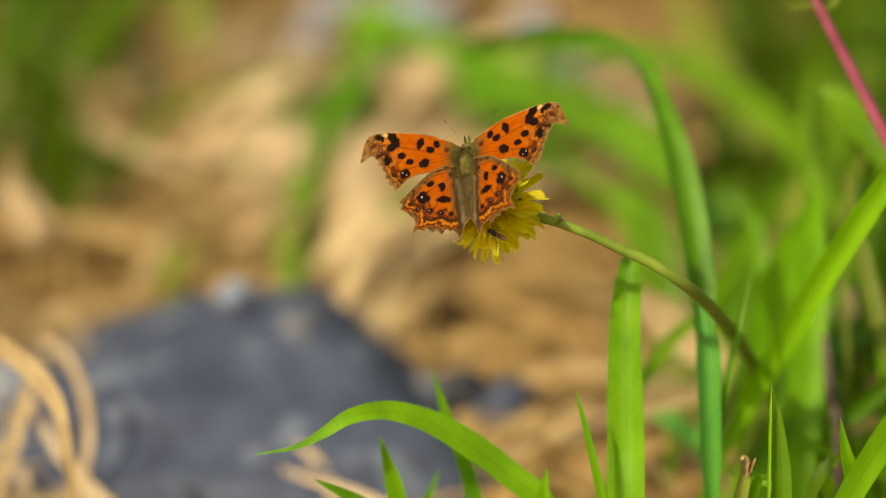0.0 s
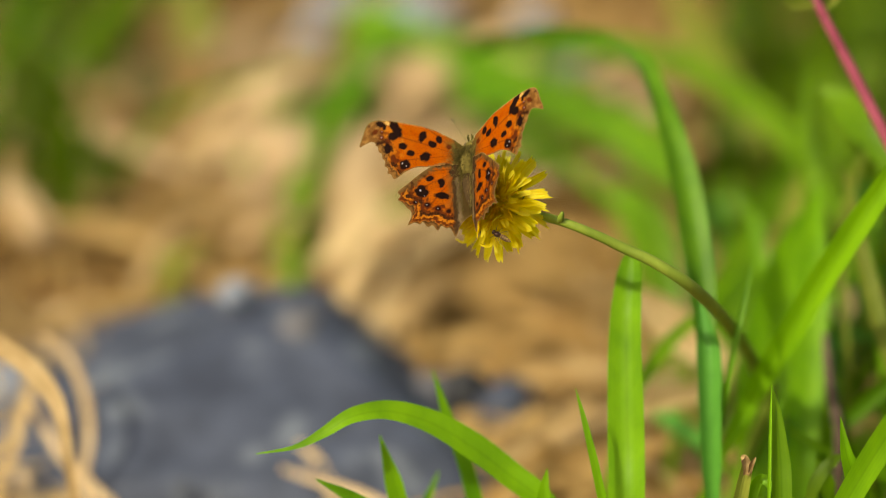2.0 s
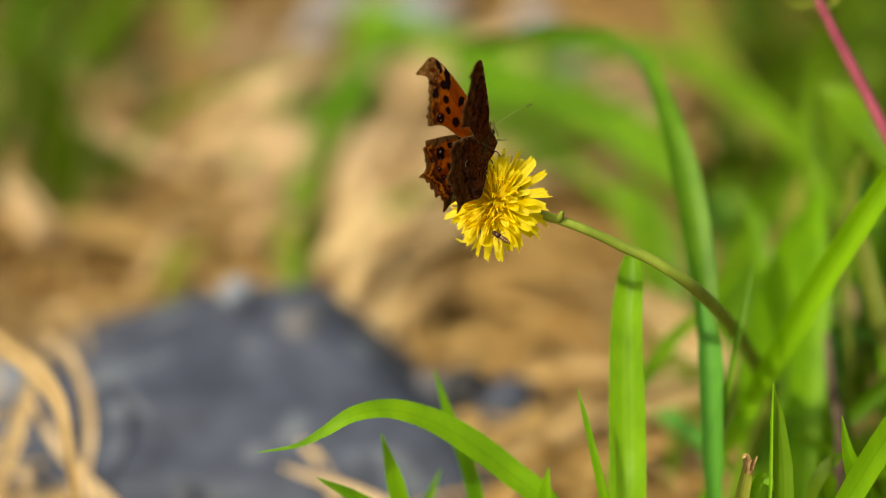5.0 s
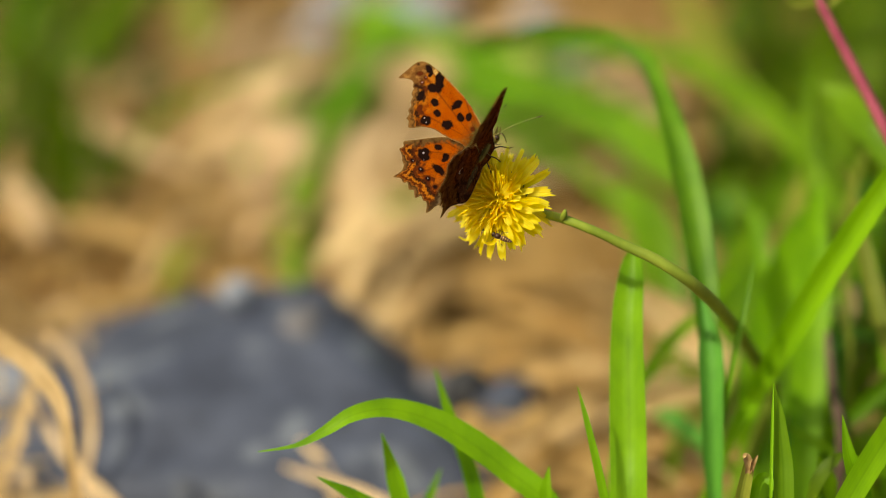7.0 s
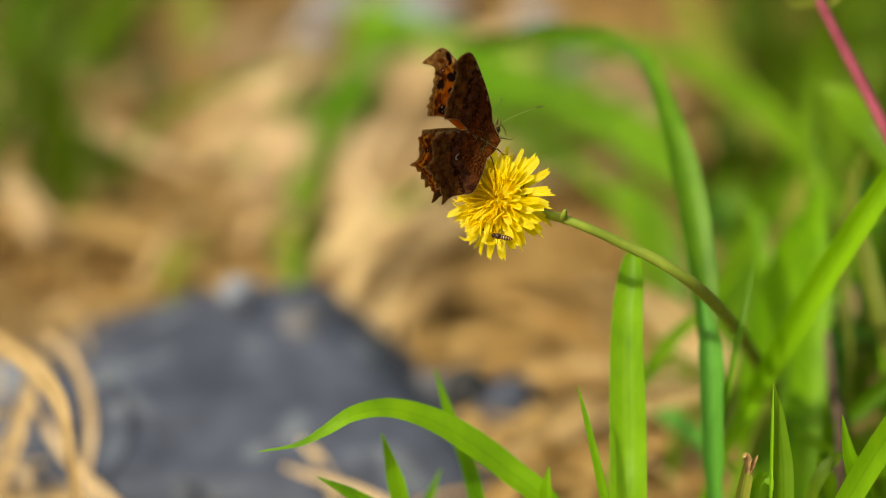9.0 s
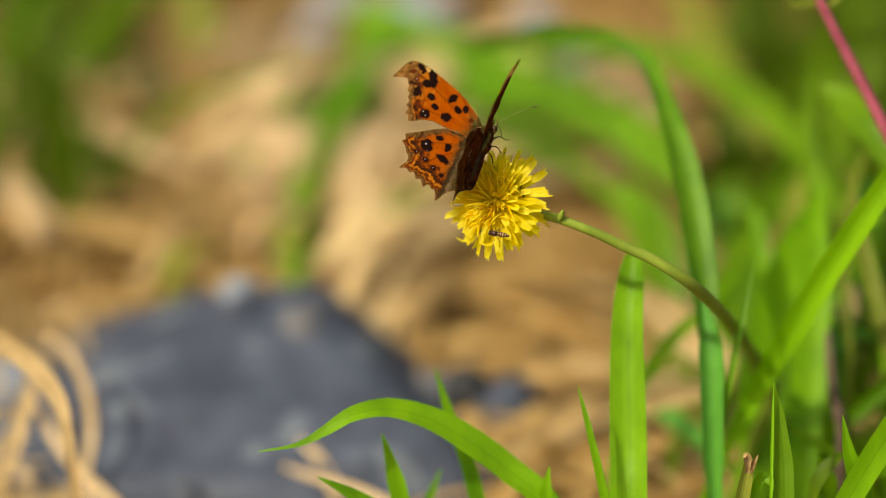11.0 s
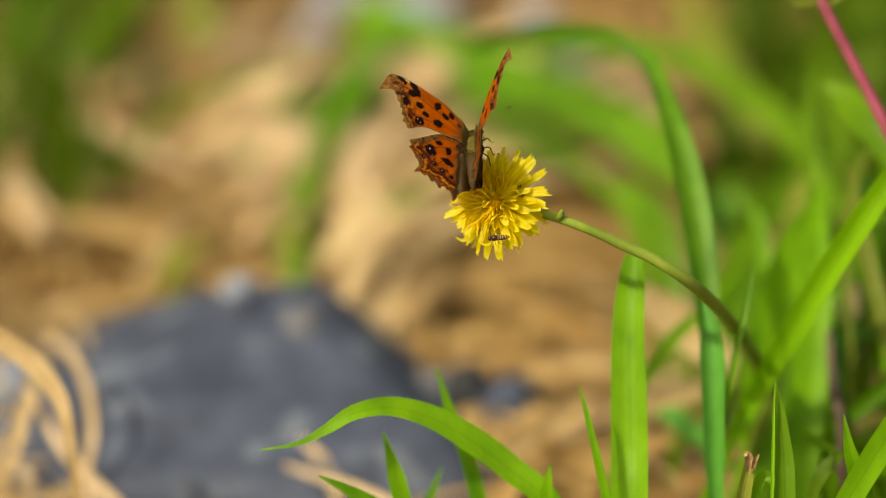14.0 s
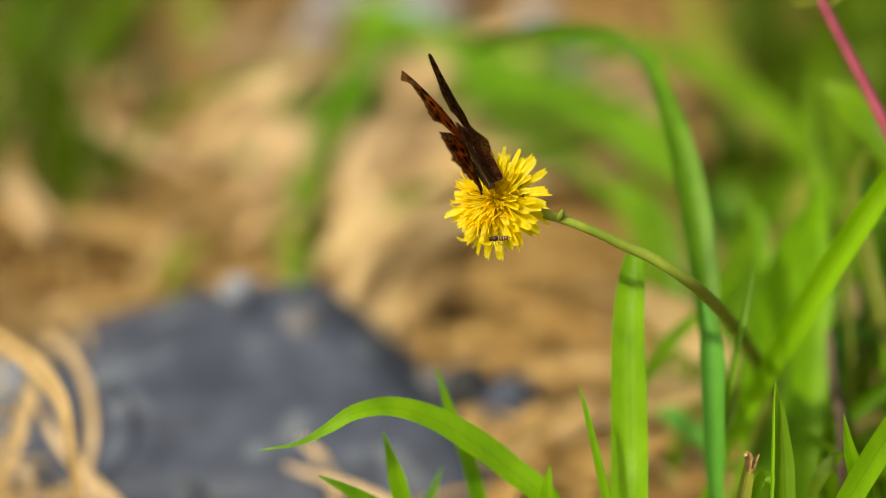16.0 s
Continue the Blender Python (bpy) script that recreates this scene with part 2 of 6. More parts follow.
def tube(points, radii, n=24, sides=10, closed=True):
    """A round stem along a line, as a bmesh."""
    bm = bmesh.new()
    line = curve_points(points, n)
    rings = []
    hint = Vector((0.3, -0.8, 0.5))
    for i, c in enumerate(line):
        tan = (line[min(i + 1, n - 1)] - line[max(i - 1, 0)]).normalized()
        a = tan.cross(hint).normalized()
        b = tan.cross(a)
        r = value_at(radii, i / (n - 1))
        rings.append([bm.verts.new(c + (a * math.cos(k * 2 * math.pi / sides) + b * math.sin(k * 2 * math.pi / sides)) * r) for k in range(sides)])
    for p, q in zip(rings, rings[1:]):
        for k in range(sides):
            bm.faces.new((p[k], p[(k + 1) % sides], q[(k + 1) % sides], q[k]))
    if closed:
        bm.faces.new(rings[0][::-1])
        bm.faces.new(rings[-1])
    bmesh.ops.recalc_face_normals(bm, faces=bm.faces)
    return bm


def lathe(profile, sides=16, squash=1.0):
    """A turned body along +Y from (y, radius, z offset) rows."""
    bm = bmesh.new()
    rings = [[bm.verts.new((math.cos(k * 2 * math.pi / sides) * r, y, z + math.sin(k * 2 * math.pi / sides) * r * squash)) for k in range(sides)]
             for y, r, z in profile]
    for p, q in zip(rings, rings[1:]):
        for k in range(sides):
            bm.faces.new((p[k], p[(k + 1) % sides], q[(k + 1) % sides], q[k]))
    bm.faces.new(rings[0][::-1])
    bm.faces.new(rings[-1])
    bmesh.ops.recalc_face_normals(bm, faces=bm.faces)
    return bm


def stone_mesh(seed, radii, cuts=9, depth=0.82, rough=0.05, detail=4):
    """A broken stone: a ball cut by random planes, roughened."""
    rng = random.Random(seed)
    bm = bmesh.new()
    bmesh.ops.create_icosphere(bm, subdivisions=detail, radius=1)
    planes = []
    for _ in range(cuts):
        v = Vector((rng.gauss(0, 1), rng.gauss(0, 1), rng.gauss(0, 0.8))).normalized()
        planes.append((v, rng.uniform(depth - 0.12, depth + 0.1)))
    for v in bm.verts:
        p = v.co.copy()
        for nrm, h in planes:
            over = p.dot(nrm) - h
            if over > 0:
                p -= nrm * over * 0.92
        o = Vector((seed * 3.1, seed * 1.7, 0))
        p *= 1 + rough * noise.fractal(p * 2.2 + o, 1.0, 2.0, 4) + rough * 0.35 * noise.noise(p * 9 + o)
        v.co = Vector((p.x * radii[0], p.y * radii[1], p.z * radii[2]))
    return bm


# ---- ground ----
def ground_height(x, y):
    p = Vector((x, y, 0))
    near = max(0.0, 1 - (x * x + y * y) / 16)
    return near * (0.006 * noise.noise(p * 9) + 0.0025 * noise.noise(p * 34) - 0.004)


def build_ground():
    def axis(centre):
        steps = [i * 0.012 for i in range(60)]
        s, w = steps[-1], 0.014
        while s < 400:
            w *= 1.32
            s += w
            steps.append(s)
        return sorted({centre + q for q in steps} | {centre - q for q in steps})
    xs, ys = axis(0.0), axis(0.35)
    verts = [(x, y, ground_height(x, y)) for y in ys for x in xs]
    k = len(xs)
    faces = [(j * k + i, j * k + i + 1, (j + 1) * k + i + 1, (j + 1) * k + i) for j in range(len(ys) - 1) for i in range(k - 1)]
    mesh = bpy.data.meshes.new("ground")
    mesh.from_pydata(verts, [], faces)
    mesh.shade_smooth()
    tagged(link("ground", mesh, SOIL), "dry brown soil strewn with straw and stones", "ground", kind="structure")


build_ground()

# ---- stones ----
ROCK = stone_mesh(5, (0.100, 0.074, 0.062), cuts=0, rough=0.06, detail=5)
for v in ROCK.verts:
    # broken faces: broad top, long slope to one side, steep front
    for nrm, h in (((0.0, -0.25, 1.0), 0.050), ((0.653, 0.253, 0.714), 0.0566), ((-0.34, 0.15, 0.92), 0.0480), ((0.1, -0.85, 0.5), 0.068),
                   ((-0.75, -0.6, 0.3), 0.086), ((0.8, -0.5, 0.2), 0.088)):
        nn = Vector(nrm).normalized()
        over = v.co.dot(nn) - h
        if over > 0:
            v.co -= nn * over * 0.94
    v.co.x *= 1.17
    v.co += v.co.normalized() * 0.0022 * noise.fractal(v.co * 55, 1.0, 2.0, 3)
rock = tagged(part("stone", ROCK, STONE), "large blue-grey angular stone lying in dry straw", "stone")
rock.location = (-0.0630, 0.1430, -0.0265)
rock.rotation_euler = (0, 0, radians(-6))


def stone(place, size, seed, material, label):
    ob = tagged(part("stone", stone_mesh(seed, size, 8, detail=3), material), label, "stone", "stones in the straw")
    ob.location = place
    ob.rotation_euler = (0, 0, seed * 1.3)


for place, size, seed, material, label in (
        ((-0.0614, 0.1669, 0.0282), (0.0056, 0.004, 0.0060), 22, STONE_PALE, "small pale bluish stone chip on the large stone"),
        ((0.0190, 0.1380, 0.0030), (0.013, 0.011, 0.010), 11, STONE, "small grey stone half covered by straw"),
        ((-0.0411, 0.1500, 0.0262), (0.0105, 0.008, 0.0040), 23, STONE_DULL, "flat pale pinkish chip on the large stone"),
        # added stone stands for the rock's own facet, lighter where it catches light
        ((-0.0033, 0.1483, 0.0040), (0.0075, 0.0060, 0.0085), 26, STONE_DULL, "small lilac stone added for the lit facet of the large stone"),
        ((-0.0522, 0.4484, 0.0040), (0.011, 0.010, 0.009), 25, STONE_PALE, "pale lilac-grey stone in the straw far behind"),
        ((0.0212, 0.1393, 0.0000), (0.008, 0.008, 0.006), 24, STONE_PALE, "small pale pebble beside a grey stone"),
        # black shape added to stand for the shadow gap between the stones
        ((0.0065, 0.1440, 0.0050), (0.009, 0.008, 0.010), 12, SHADOW_STONE, "small black stone shape added for the shadow beside the large stone"),
        ((-0.1312, 0.1469, 0.0000), (0.016, 0.018, 0.014), 13, STONE_PALE, "pale bluish stone under dry stalks"),
        ((-0.1195, 0.1039, 0.0000), (0.010, 0.009, 0.007), 14, STONE_PALE, "pale bluish pebble under dry stalks"),
        ((-0.0519, 0.4374, 0.0000), (0.009, 0.008, 0.007), 15, STONE_PALE, "pale grey stone in the straw far behind"),
        ((-0.0091, 0.4704, 0.0000), (0.026, 0.02, 0.018), 16, STONE_PALE, "pale pinkish stone in the straw far behind"),
        ((0.0484, 0.4248, 0.0000), (0.026, 0.022, 0.014), 17, STONE, "grey stone in the straw far behind"),
        ((0.0389, 0.4772, 0.0000), (0.012, 0.011, 0.009), 18, STONE_PALE, "pale grey stone in the straw far behind"),
        ((-0.0444, 0.5089, 0.0000), (0.014, 0.012, 0.010), 19, STONE_PALE, "pale violet-grey stone in the straw far behind"),
        ((0.1303, 0.2088, 0.0030), (0.0075, 0.007, 0.0065), 20, PEBBLE, "small tan pebble between grass stems"),
        ((0.1220, 0.1500, 0.0030), (0.0065, 0.006, 0.0060), 21, PEBBLE, "small tan pebble between grass stems")):
    stone(place, size, seed, material, label)


# ---- dry litter ----
def build_litter():
    rng = random.Random(4)
    verts, faces, uvs = [], [], []
    for k in range(5600):
        y = rng.uniform(-0.05, 0.75) if k < 4800 else rng.uniform(0.7, 1.8)
        x = rng.gauss(-0.02, 0.16 + 0.12 * max(y, 0))
        a = rng.gauss(0.2, 0.6)
        length = rng.uniform(0.04, 0.16)
        lift = rng.uniform(0.001, 0.007) * (1 if rng.random() < 0.85 else 2)
        w = rng.uniform(0.0012, 0.0055) if rng.random() < 0.85 else rng.uniform(0.006, 0.012)
        if ((x + 0.064) / 0.088) ** 2 + ((y - 0.14) / 0.085) ** 2 < 1:
            continue
        if (x < -0.095 and y > 0.20 or x < -0.05 and 0.19 < y < 0.27 or x > 0.06 and y > 0.25) and rng.random() < 0.88:
            continue
        if 0.0 < x + 0.01 < 0.07 and 0.2 < y < 0.36 and rng.random() < (0.93 if 0.004 < x < 0.055 and y < 0.275 else 0.4):
            continue
        d = Vector((math.cos(a), math.sin(a), 0))
        sidev = Vector((-d.y, d.x, 0)) * rng.gauss(0, 0.02)
        c = Vector((x, y, 0))
        pts = []
        for q, up in ((-0.5, 0.15), (-0.15, 1), (0.2, 0.9), (0.5, rng.uniform(0.0, 0.7))):
            p = c + d * (q * length) + sidev * (1 - 4 * q * q)
            p.z = ground_height(p.x, p.y) + 0.001 + lift * up
            pts.append(p)
        ribbon(verts, faces, uvs, pts, [w * 0.6, w, w * 0.9, w * 0.3], facing=(rng.gauss(0, 0.5), rng.gauss(0, 0.5), 1), fold=rng.uniform(-0.4, 0.5), n=8,
               twist=rng.gauss(0, 0.9), across=2)
    for k in range(500):
        x, y, a = rng.uniform(0.07, 0.24), rng.uniform(0.05, 0.7), rng.uniform(0, 3.1)
        d = Vector((math.cos(a), math.sin(a), 0)) * rng.uniform(0.015, 0.05)
        w = rng.uniform(0.002, 0.01)
        pts = [Vector((x, y, 0.002)) - d, Vector((x, y, rng.uniform(0.004, 0.015))), Vector((x, y, 0.003)) + d]
        ribbon(verts, faces, uvs, pts, [w * 0.6, w, w * 0.3], facing=(rng.gauss(0, 0.4), rng.gauss(0, 0.4), 1), fold=0.3, n=7, across=2)
    ob = link("straw", strip_mesh("straw", verts, faces, uvs), STRAW)
    tagged(ob, "thick tan litter of dry grass straw on the soil", "straw", kind="stuff")


build_litter()


def stalk(points, widths, material=STALK, label="bent dry tan grass stalk lying on the litter", fold=0.5, **kw):
    verts, faces, uvs = [], [], []
    ribbon(verts, faces, uvs, points, widths, fold=fold, **kw)
    mesh = strip_mesh("dry_stalk", verts, faces, uvs)
    tagged(link("dry_stalk", mesh, material), label, "dry stalk", "dry stalks")


stalk([(-0.1177, 0.0474, 0.0796), (-0.1093, 0.0447, 0.0738), (-0.1010, 0.0419, 0.0680), (-0.0954, 0.0389, 0.0614), (-0.0929, 0.0353, 0.0537), (-0.0918, 0.0329, 0.0438), (-0.0904, 0.0307, 0.0297), (-0.0891, 0.0330, 0.0015)], [0.0045, 0.005, 0.0052, 0.0044, 0.003, 0.0026, 0.0026, 0.0024], label="long pale dry stalk bent over beside the stone", n=40)
stalk([(-0.1108, 0.1125, 0.0418), (-0.1027, 0.1040, 0.0401), (-0.0975, 0.0962, 0.0329), (-0.0954, 0.0875, 0.0237), (-0.0964, 0.0789, 0.0146), (-0.0928, 0.0703, 0.0057)], [0.0015, 0.0026, 0.0028, 0.0026, 0.0024, 0.002], STALK_RED, "broad pinkish dry grass leaf bent over the stone")
stalk([(-0.1097, 0.1030, 0.0380), (-0.1134, 0.0931, 0.0310), (-0.1154, 0.0827, 0.0229), (-0.1193, 0.0700, 0.0146)], [0.002, 0.0036, 0.0038, 0.003])
stalk([(-0.1131, 0.1008, 0.0286), (-0.1075, 0.0916, 0.0231), (-0.0994, 0.0805, 0.0181), (-0.0855, 0.0684, 0.0112)], [0.0015, 0.0026, 0.003, 0.003], STALK_RED, "thin reddish dry stalk on the litter")
stalk([(-0.0433, 0.0821, 0.0169), (-0.0339, 0.0756, 0.0172), (-0.0231, 0.0690, 0.0172), (-0.0125, 0.0618, 0.0160)], [0.001, 0.0022, 0.0028, 0.003], STALK_RED, "straight dry stalk leaning on the grey stone")
stalk([(-0.0074, 0.1235, 0.0100), (-0.0054, 0.1074, 0.0080), (-0.0053, 0.0971, 0.0040), (-0.0060, 0.0811, 0.0000)], [0.00226, 0.00507, 0.00533, 0.00492], STALK_RED, "broad pinkish dry leaf beside the grey stone")
stalk([(-0.0395, 0.0973, 0.0164), (-0.0339, 0.0915, 0.0135), (-0.0298, 0.0828, 0.0088), (-0.0281, 0.0754, 0.0026)], [0.0015, 0.003, 0.003, 0.003], STALK_RED, "short dry stalk against the grey stone")
stalk([(-0.0327, 0.2008, 0.0050), (-0.0291, 0.2026, 0.0130), (-0.0252, 0.2213, 0.0130), (-0.0183, 0.2395, 0.0130), (-0.0073, 0.2544, 0.0130), (0.0089, 0.2792, 0.0050)], [0.003, 0.008, 0.011, 0.011, 0.008, 0.004], STALK, facing=(-0.4, -0.6, 0.7), label="broad pale dry leaf arching over the litter")
PALE_LEAF = "broad pale dry leaf on the litter"


def heap(points, widths, material=STALK, label="pale dry leaf strip on the litter"):
    """A few dry leaf strips lying loosely along one another."""
    rng = random.Random(int(abs(points[0][0]) * 1e5))
    wide, n = max(widths), len(points) - 1
    for k in range(7):
        off = Vector((rng.uniform(-0.5, 0.5) * wide, rng.uniform(-0.4, 0.4) * wide, 0.0012 * (k - 3)))
        end = Vector((rng.uniform(-0.6, 0.6) * wide, 0, 0))
        facing = (rng.uniform(-0.45, 0.0), rng.uniform(-0.5, -0.05), 0.9)
        stalk([tuple(Vector(p) + off + end * (i / n)) for i, p in enumerate(points)], [w * rng.uniform(0.3, 0.6) for w in widths], material, label, fold=0.2, facing=facing)


heap([(-0.1556, 0.3085, 0.0050), (-0.1433, 0.2707, 0.0130), (-0.1342, 0.2476, 0.0130), (-0.1290, 0.2471, 0.0050)], [0.003, 0.007, 0.007, 0.003], STALK_RED, label=PALE_LEAF)
heap([(-0.0892, 0.3136, 0.0050), (-0.0831, 0.3284, 0.0130), (-0.0778, 0.3672, 0.0130), (-0.0766, 0.4210, 0.0050)], [0.004, 0.012, 0.013, 0.004], label=PALE_LEAF)
heap([(-0.0601, 0.2986, 0.0050), (-0.0552, 0.3025, 0.0130), (-0.0533, 0.3231, 0.0130), (-0.0547, 0.3645, 0.0050)], [0.010, 0.021, 0.022, 0.010], STALK_RED, "pinkish dry leaf on the litter")
heap([(-0.0214, 0.2515, 0.0050), (-0.0275, 0.2707, 0.0130), (-0.0267, 0.3101, 0.0130), (-0.0177, 0.3645, 0.0050)], [0.004, 0.016, 0.019, 0.006], STALK_RED, PALE_LEAF)
heap([(-0.0179, 0.2651, 0.0050), (-0.0124, 0.2802, 0.0130), (-0.0008, 0.3101, 0.0130), (0.0115, 0.3398, 0.0050)], [0.004, 0.014, 0.016, 0.006], label=PALE_LEAF)
heap([(-0.0213, 0.4402, 0.0050), (-0.0099, 0.4380, 0.0130), (0.0037, 0.4736, 0.0050)], [0.010, 0.024, 0.012], STALK_RED, "pinkish dry leaf on the litter")
heap([(-0.0351, 0.2651, 0.0050), (-0.0281, 0.2900, 0.0130), (-0.0170, 0.3258, 0.0130), (-0.0051, 0.3788, 0.0050)], [0.010, 0.026, 0.028, 0.010], STALK_RED, PALE_LEAF)
heap([(-0.0340, 0.2340, 0.0050), (-0.0231, 0.2476, 0.0130), (-0.0084, 0.2707, 0.0130), (0.0032, 0.2986, 0.0050)], [0.008, 0.018, 0.018, 0.008], label=PALE_LEAF)
heap([(-0.0738, 0.3506, 0.0050), (-0.0661, 0.3644, 0.0130), (-0.0571, 0.3938, 0.0130), (-0.0556, 0.4467, 0.0050)], [0.006, 0.016, 0.018, 0.008], STALK_RED, PALE_LEAF)
heap([(-0.0890, 0.4086, 0.0050), (-0.0850, 0.4186, 0.0130), (-0.0798, 0.4668, 0.0050)], [0.008, 0.016, 0.008], STALK_RED, PALE_LEAF)
heap([(-0.0663, 0.3422, 0.0140), (-0.0583, 0.3605, 0.0190), (-0.0485, 0.3950, 0.0160)], [0.00905, 0.01881, 0.00952], STALK_RED, PALE_LEAF)
heap([(-0.0155, 0.2363, 0.0100), (-0.0063, 0.2431, 0.0140), (0.0059, 0.2589, 0.0120)], [0.00664, 0.01336, 0.00680], STALK, PALE_LEAF)
heap([(-0.0164, 0.1831, 0.0060), (-0.0095, 0.1947, 0.0090), (0.0011, 0.2212, 0.0060)], [0.00453, 0.00987, 0.00473], STALK, PALE_LEAF)
heap([(-0.0622, 0.2427, 0.0050), (-0.0530, 0.2476, 0.0130), (-0.0456, 0.2839, 0.0050)], [0.006, 0.014, 0.006], STALK_RED, PALE_LEAF)
heap([(-0.0383, 0.2963, 0.0060), (-0.0262, 0.2935, 0.0090), (-0.0108, 0.3144, 0.0090), (0.0034, 0.3656, 0.0050)], [0.012, 0.032, 0.034, 0.012], STALK_RED, PALE_LEAF)
heap([(-0.0276, 0.2676, 0.0060), (-0.0179, 0.2689, 0.0090), (-0.0047, 0.2887, 0.0090), (0.0115, 0.3379, 0.0050)], [0.012, 0.032, 0.034, 0.012], label=PALE_LEAF)
heap([(-0.0263, 0.3706, 0.0060), (-0.0176, 0.3631, 0.0180), (-0.0051, 0.3807, 0.0180), (0.0080, 0.4215, 0.0060)], [0.010, 0.026, 0.028, 0.010], STALK_RED, PALE_LEAF)
heap([(0.0012, 0.2912, 0.0050), (0.0128, 0.2879, 0.0160), (0.0268, 0.3004, 0.0160), (0.0391, 0.3334, 0.0050)], [0.008, 0.024, 0.024, 0.008], label=PALE_LEAF)
heap([(-0.0771, 0.3136, 0.0050), (-0.0709, 0.3155, 0.0140), (-0.0643, 0.3368, 0.0140), (-0.0606, 0.3760, 0.0050)], [0.008, 0.020, 0.020, 0.008], STALK_RED, PALE_LEAF)
heap([(-0.0424, 0.2560, 0.0050), (-0.0347, 0.2567, 0.0130), (-0.0283, 0.2936, 0.0050)], [0.008, 0.018, 0.008], label=PALE_LEAF)
heap([(-0.0282, 0.1832, 0.0040), (-0.0267, 0.1927, 0.0045), (-0.0232, 0.2150, 0.0045), (-0.0174, 0.2559, 0.0040)], [0.006, 0.011, 0.011, 0.007], label=PALE_LEAF)
heap([(0.0169, 0.4174, 0.0040), (0.0269, 0.4203, 0.0100), (0.0416, 0.4560, 0.0040)], [0.010, 0.020, 0.010], STALK_RED, PALE_LEAF)
heap([(-0.0147, 0.4560, 0.0040), (-0.0044, 0.4597, 0.0100), (0.0062, 0.5047, 0.0040)], [0.010, 0.020, 0.010], STALK_RED, PALE_LEAF)
heap([(-0.0285, 0.2985, 0.0050), (-0.0190, 0.3196, 0.0090), (-0.0103, 0.3589, 0.0050)], [0.011, 0.022, 0.011], STALK_RED, PALE_LEAF)
heap([(-0.0279, 0.3506, 0.0050), (-0.0177, 0.3631, 0.0090), (-0.0052, 0.3847, 0.0050)], [0.012, 0.024, 0.012], STALK_RED, PALE_LEAF)
heap([(-0.0139, 0.3906, 0.0050), (-0.0052, 0.3982, 0.0090), (0.0035, 0.4148, 0.0050)], [0.010, 0.020, 0.010], STALK, PALE_LEAF)
heap([(-0.0654, 0.2888, 0.0050), (-0.0561, 0.2993, 0.0090), (-0.0544, 0.3398, 0.0050)], [0.007, 0.014, 0.007], STALK_RED, PALE_LEAF)
heap([(0.0555, 0.3549, 0.0100), (0.0642, 0.3625, 0.0160), (0.0773, 0.3956, 0.0100)], [0.011, 0.022, 0.011], STALK_RED, PALE_LEAF)
heap([(0.0165, 0.3986, 0.0100), (0.0275, 0.4043, 0.0160), (0.0418, 0.4331, 0.0100)], [0.015, 0.030, 0.015], STALK_RED, PALE_LEAF)
heap([(0.0523, 0.3331, 0.0100), (0.0602, 0.3318, 0.0160), (0.0699, 0.3521, 0.0100)], [0.008, 0.016, 0.008], STALK, PALE_LEAF)
stalk([(-0.1024, 0.2085, -0.0008), (-0.0964, 0.2236, 0.0079), (-0.0895, 0.2399, 0.0145), (-0.0834, 0.2541, 0.0142)], [0.002, 0.004, 0.004, 0.002])
stalk([(-0.1471, 0.3634, 0.0100), (-0.1246, 0.3291, 0.0160), (-0.1060, 0.3071, 0.0160), (-0.0892, 0.3041, 0.0080)], [0.00295, 0.00609, 0.00595, 0.00278], STALK_RED)
stalk([(0.0529, 0.1037, 0.0583), (0.0607, 0.1029, 0.0519), (0.0686, 0.1020, 0.0454), (0.0781, 0.1006, 0.0375)], [0.006, 0.011, 0.011, 0.006], label="broad dry leaf behind the grass stems")
# added leaf strip stands in for a tan pebble behind the grass stems
stalk([(0.1070, 0.0926, 0.0536), (0.1076, 0.0931, 0.0593), (0.1088, 0.0936, 0.0652)], [0.003, 0.0062, 0.002], STALK_RED, "short pinkish leaf strip added in place of a tan pebble")
stalk([(0.0506, 0.0819, 0.0354), (0.0617, 0.0885, 0.0353), (0.0730, 0.0944, 0.0338)], [0.004, 0.007, 0.005])
stalk([(0.0027, 0.1580, 0.0093), (0.0279, 0.1552, 0.0079), (0.0497, 0.1545, 0.0111)], [0.004, 0.007, 0.004])
stalk([(0.0104, 0.1017, 0.0068), (0.0281, 0.1137, 0.0090), (0.0431, 0.1273, 0.0144)], [0.004, 0.008, 0.004])


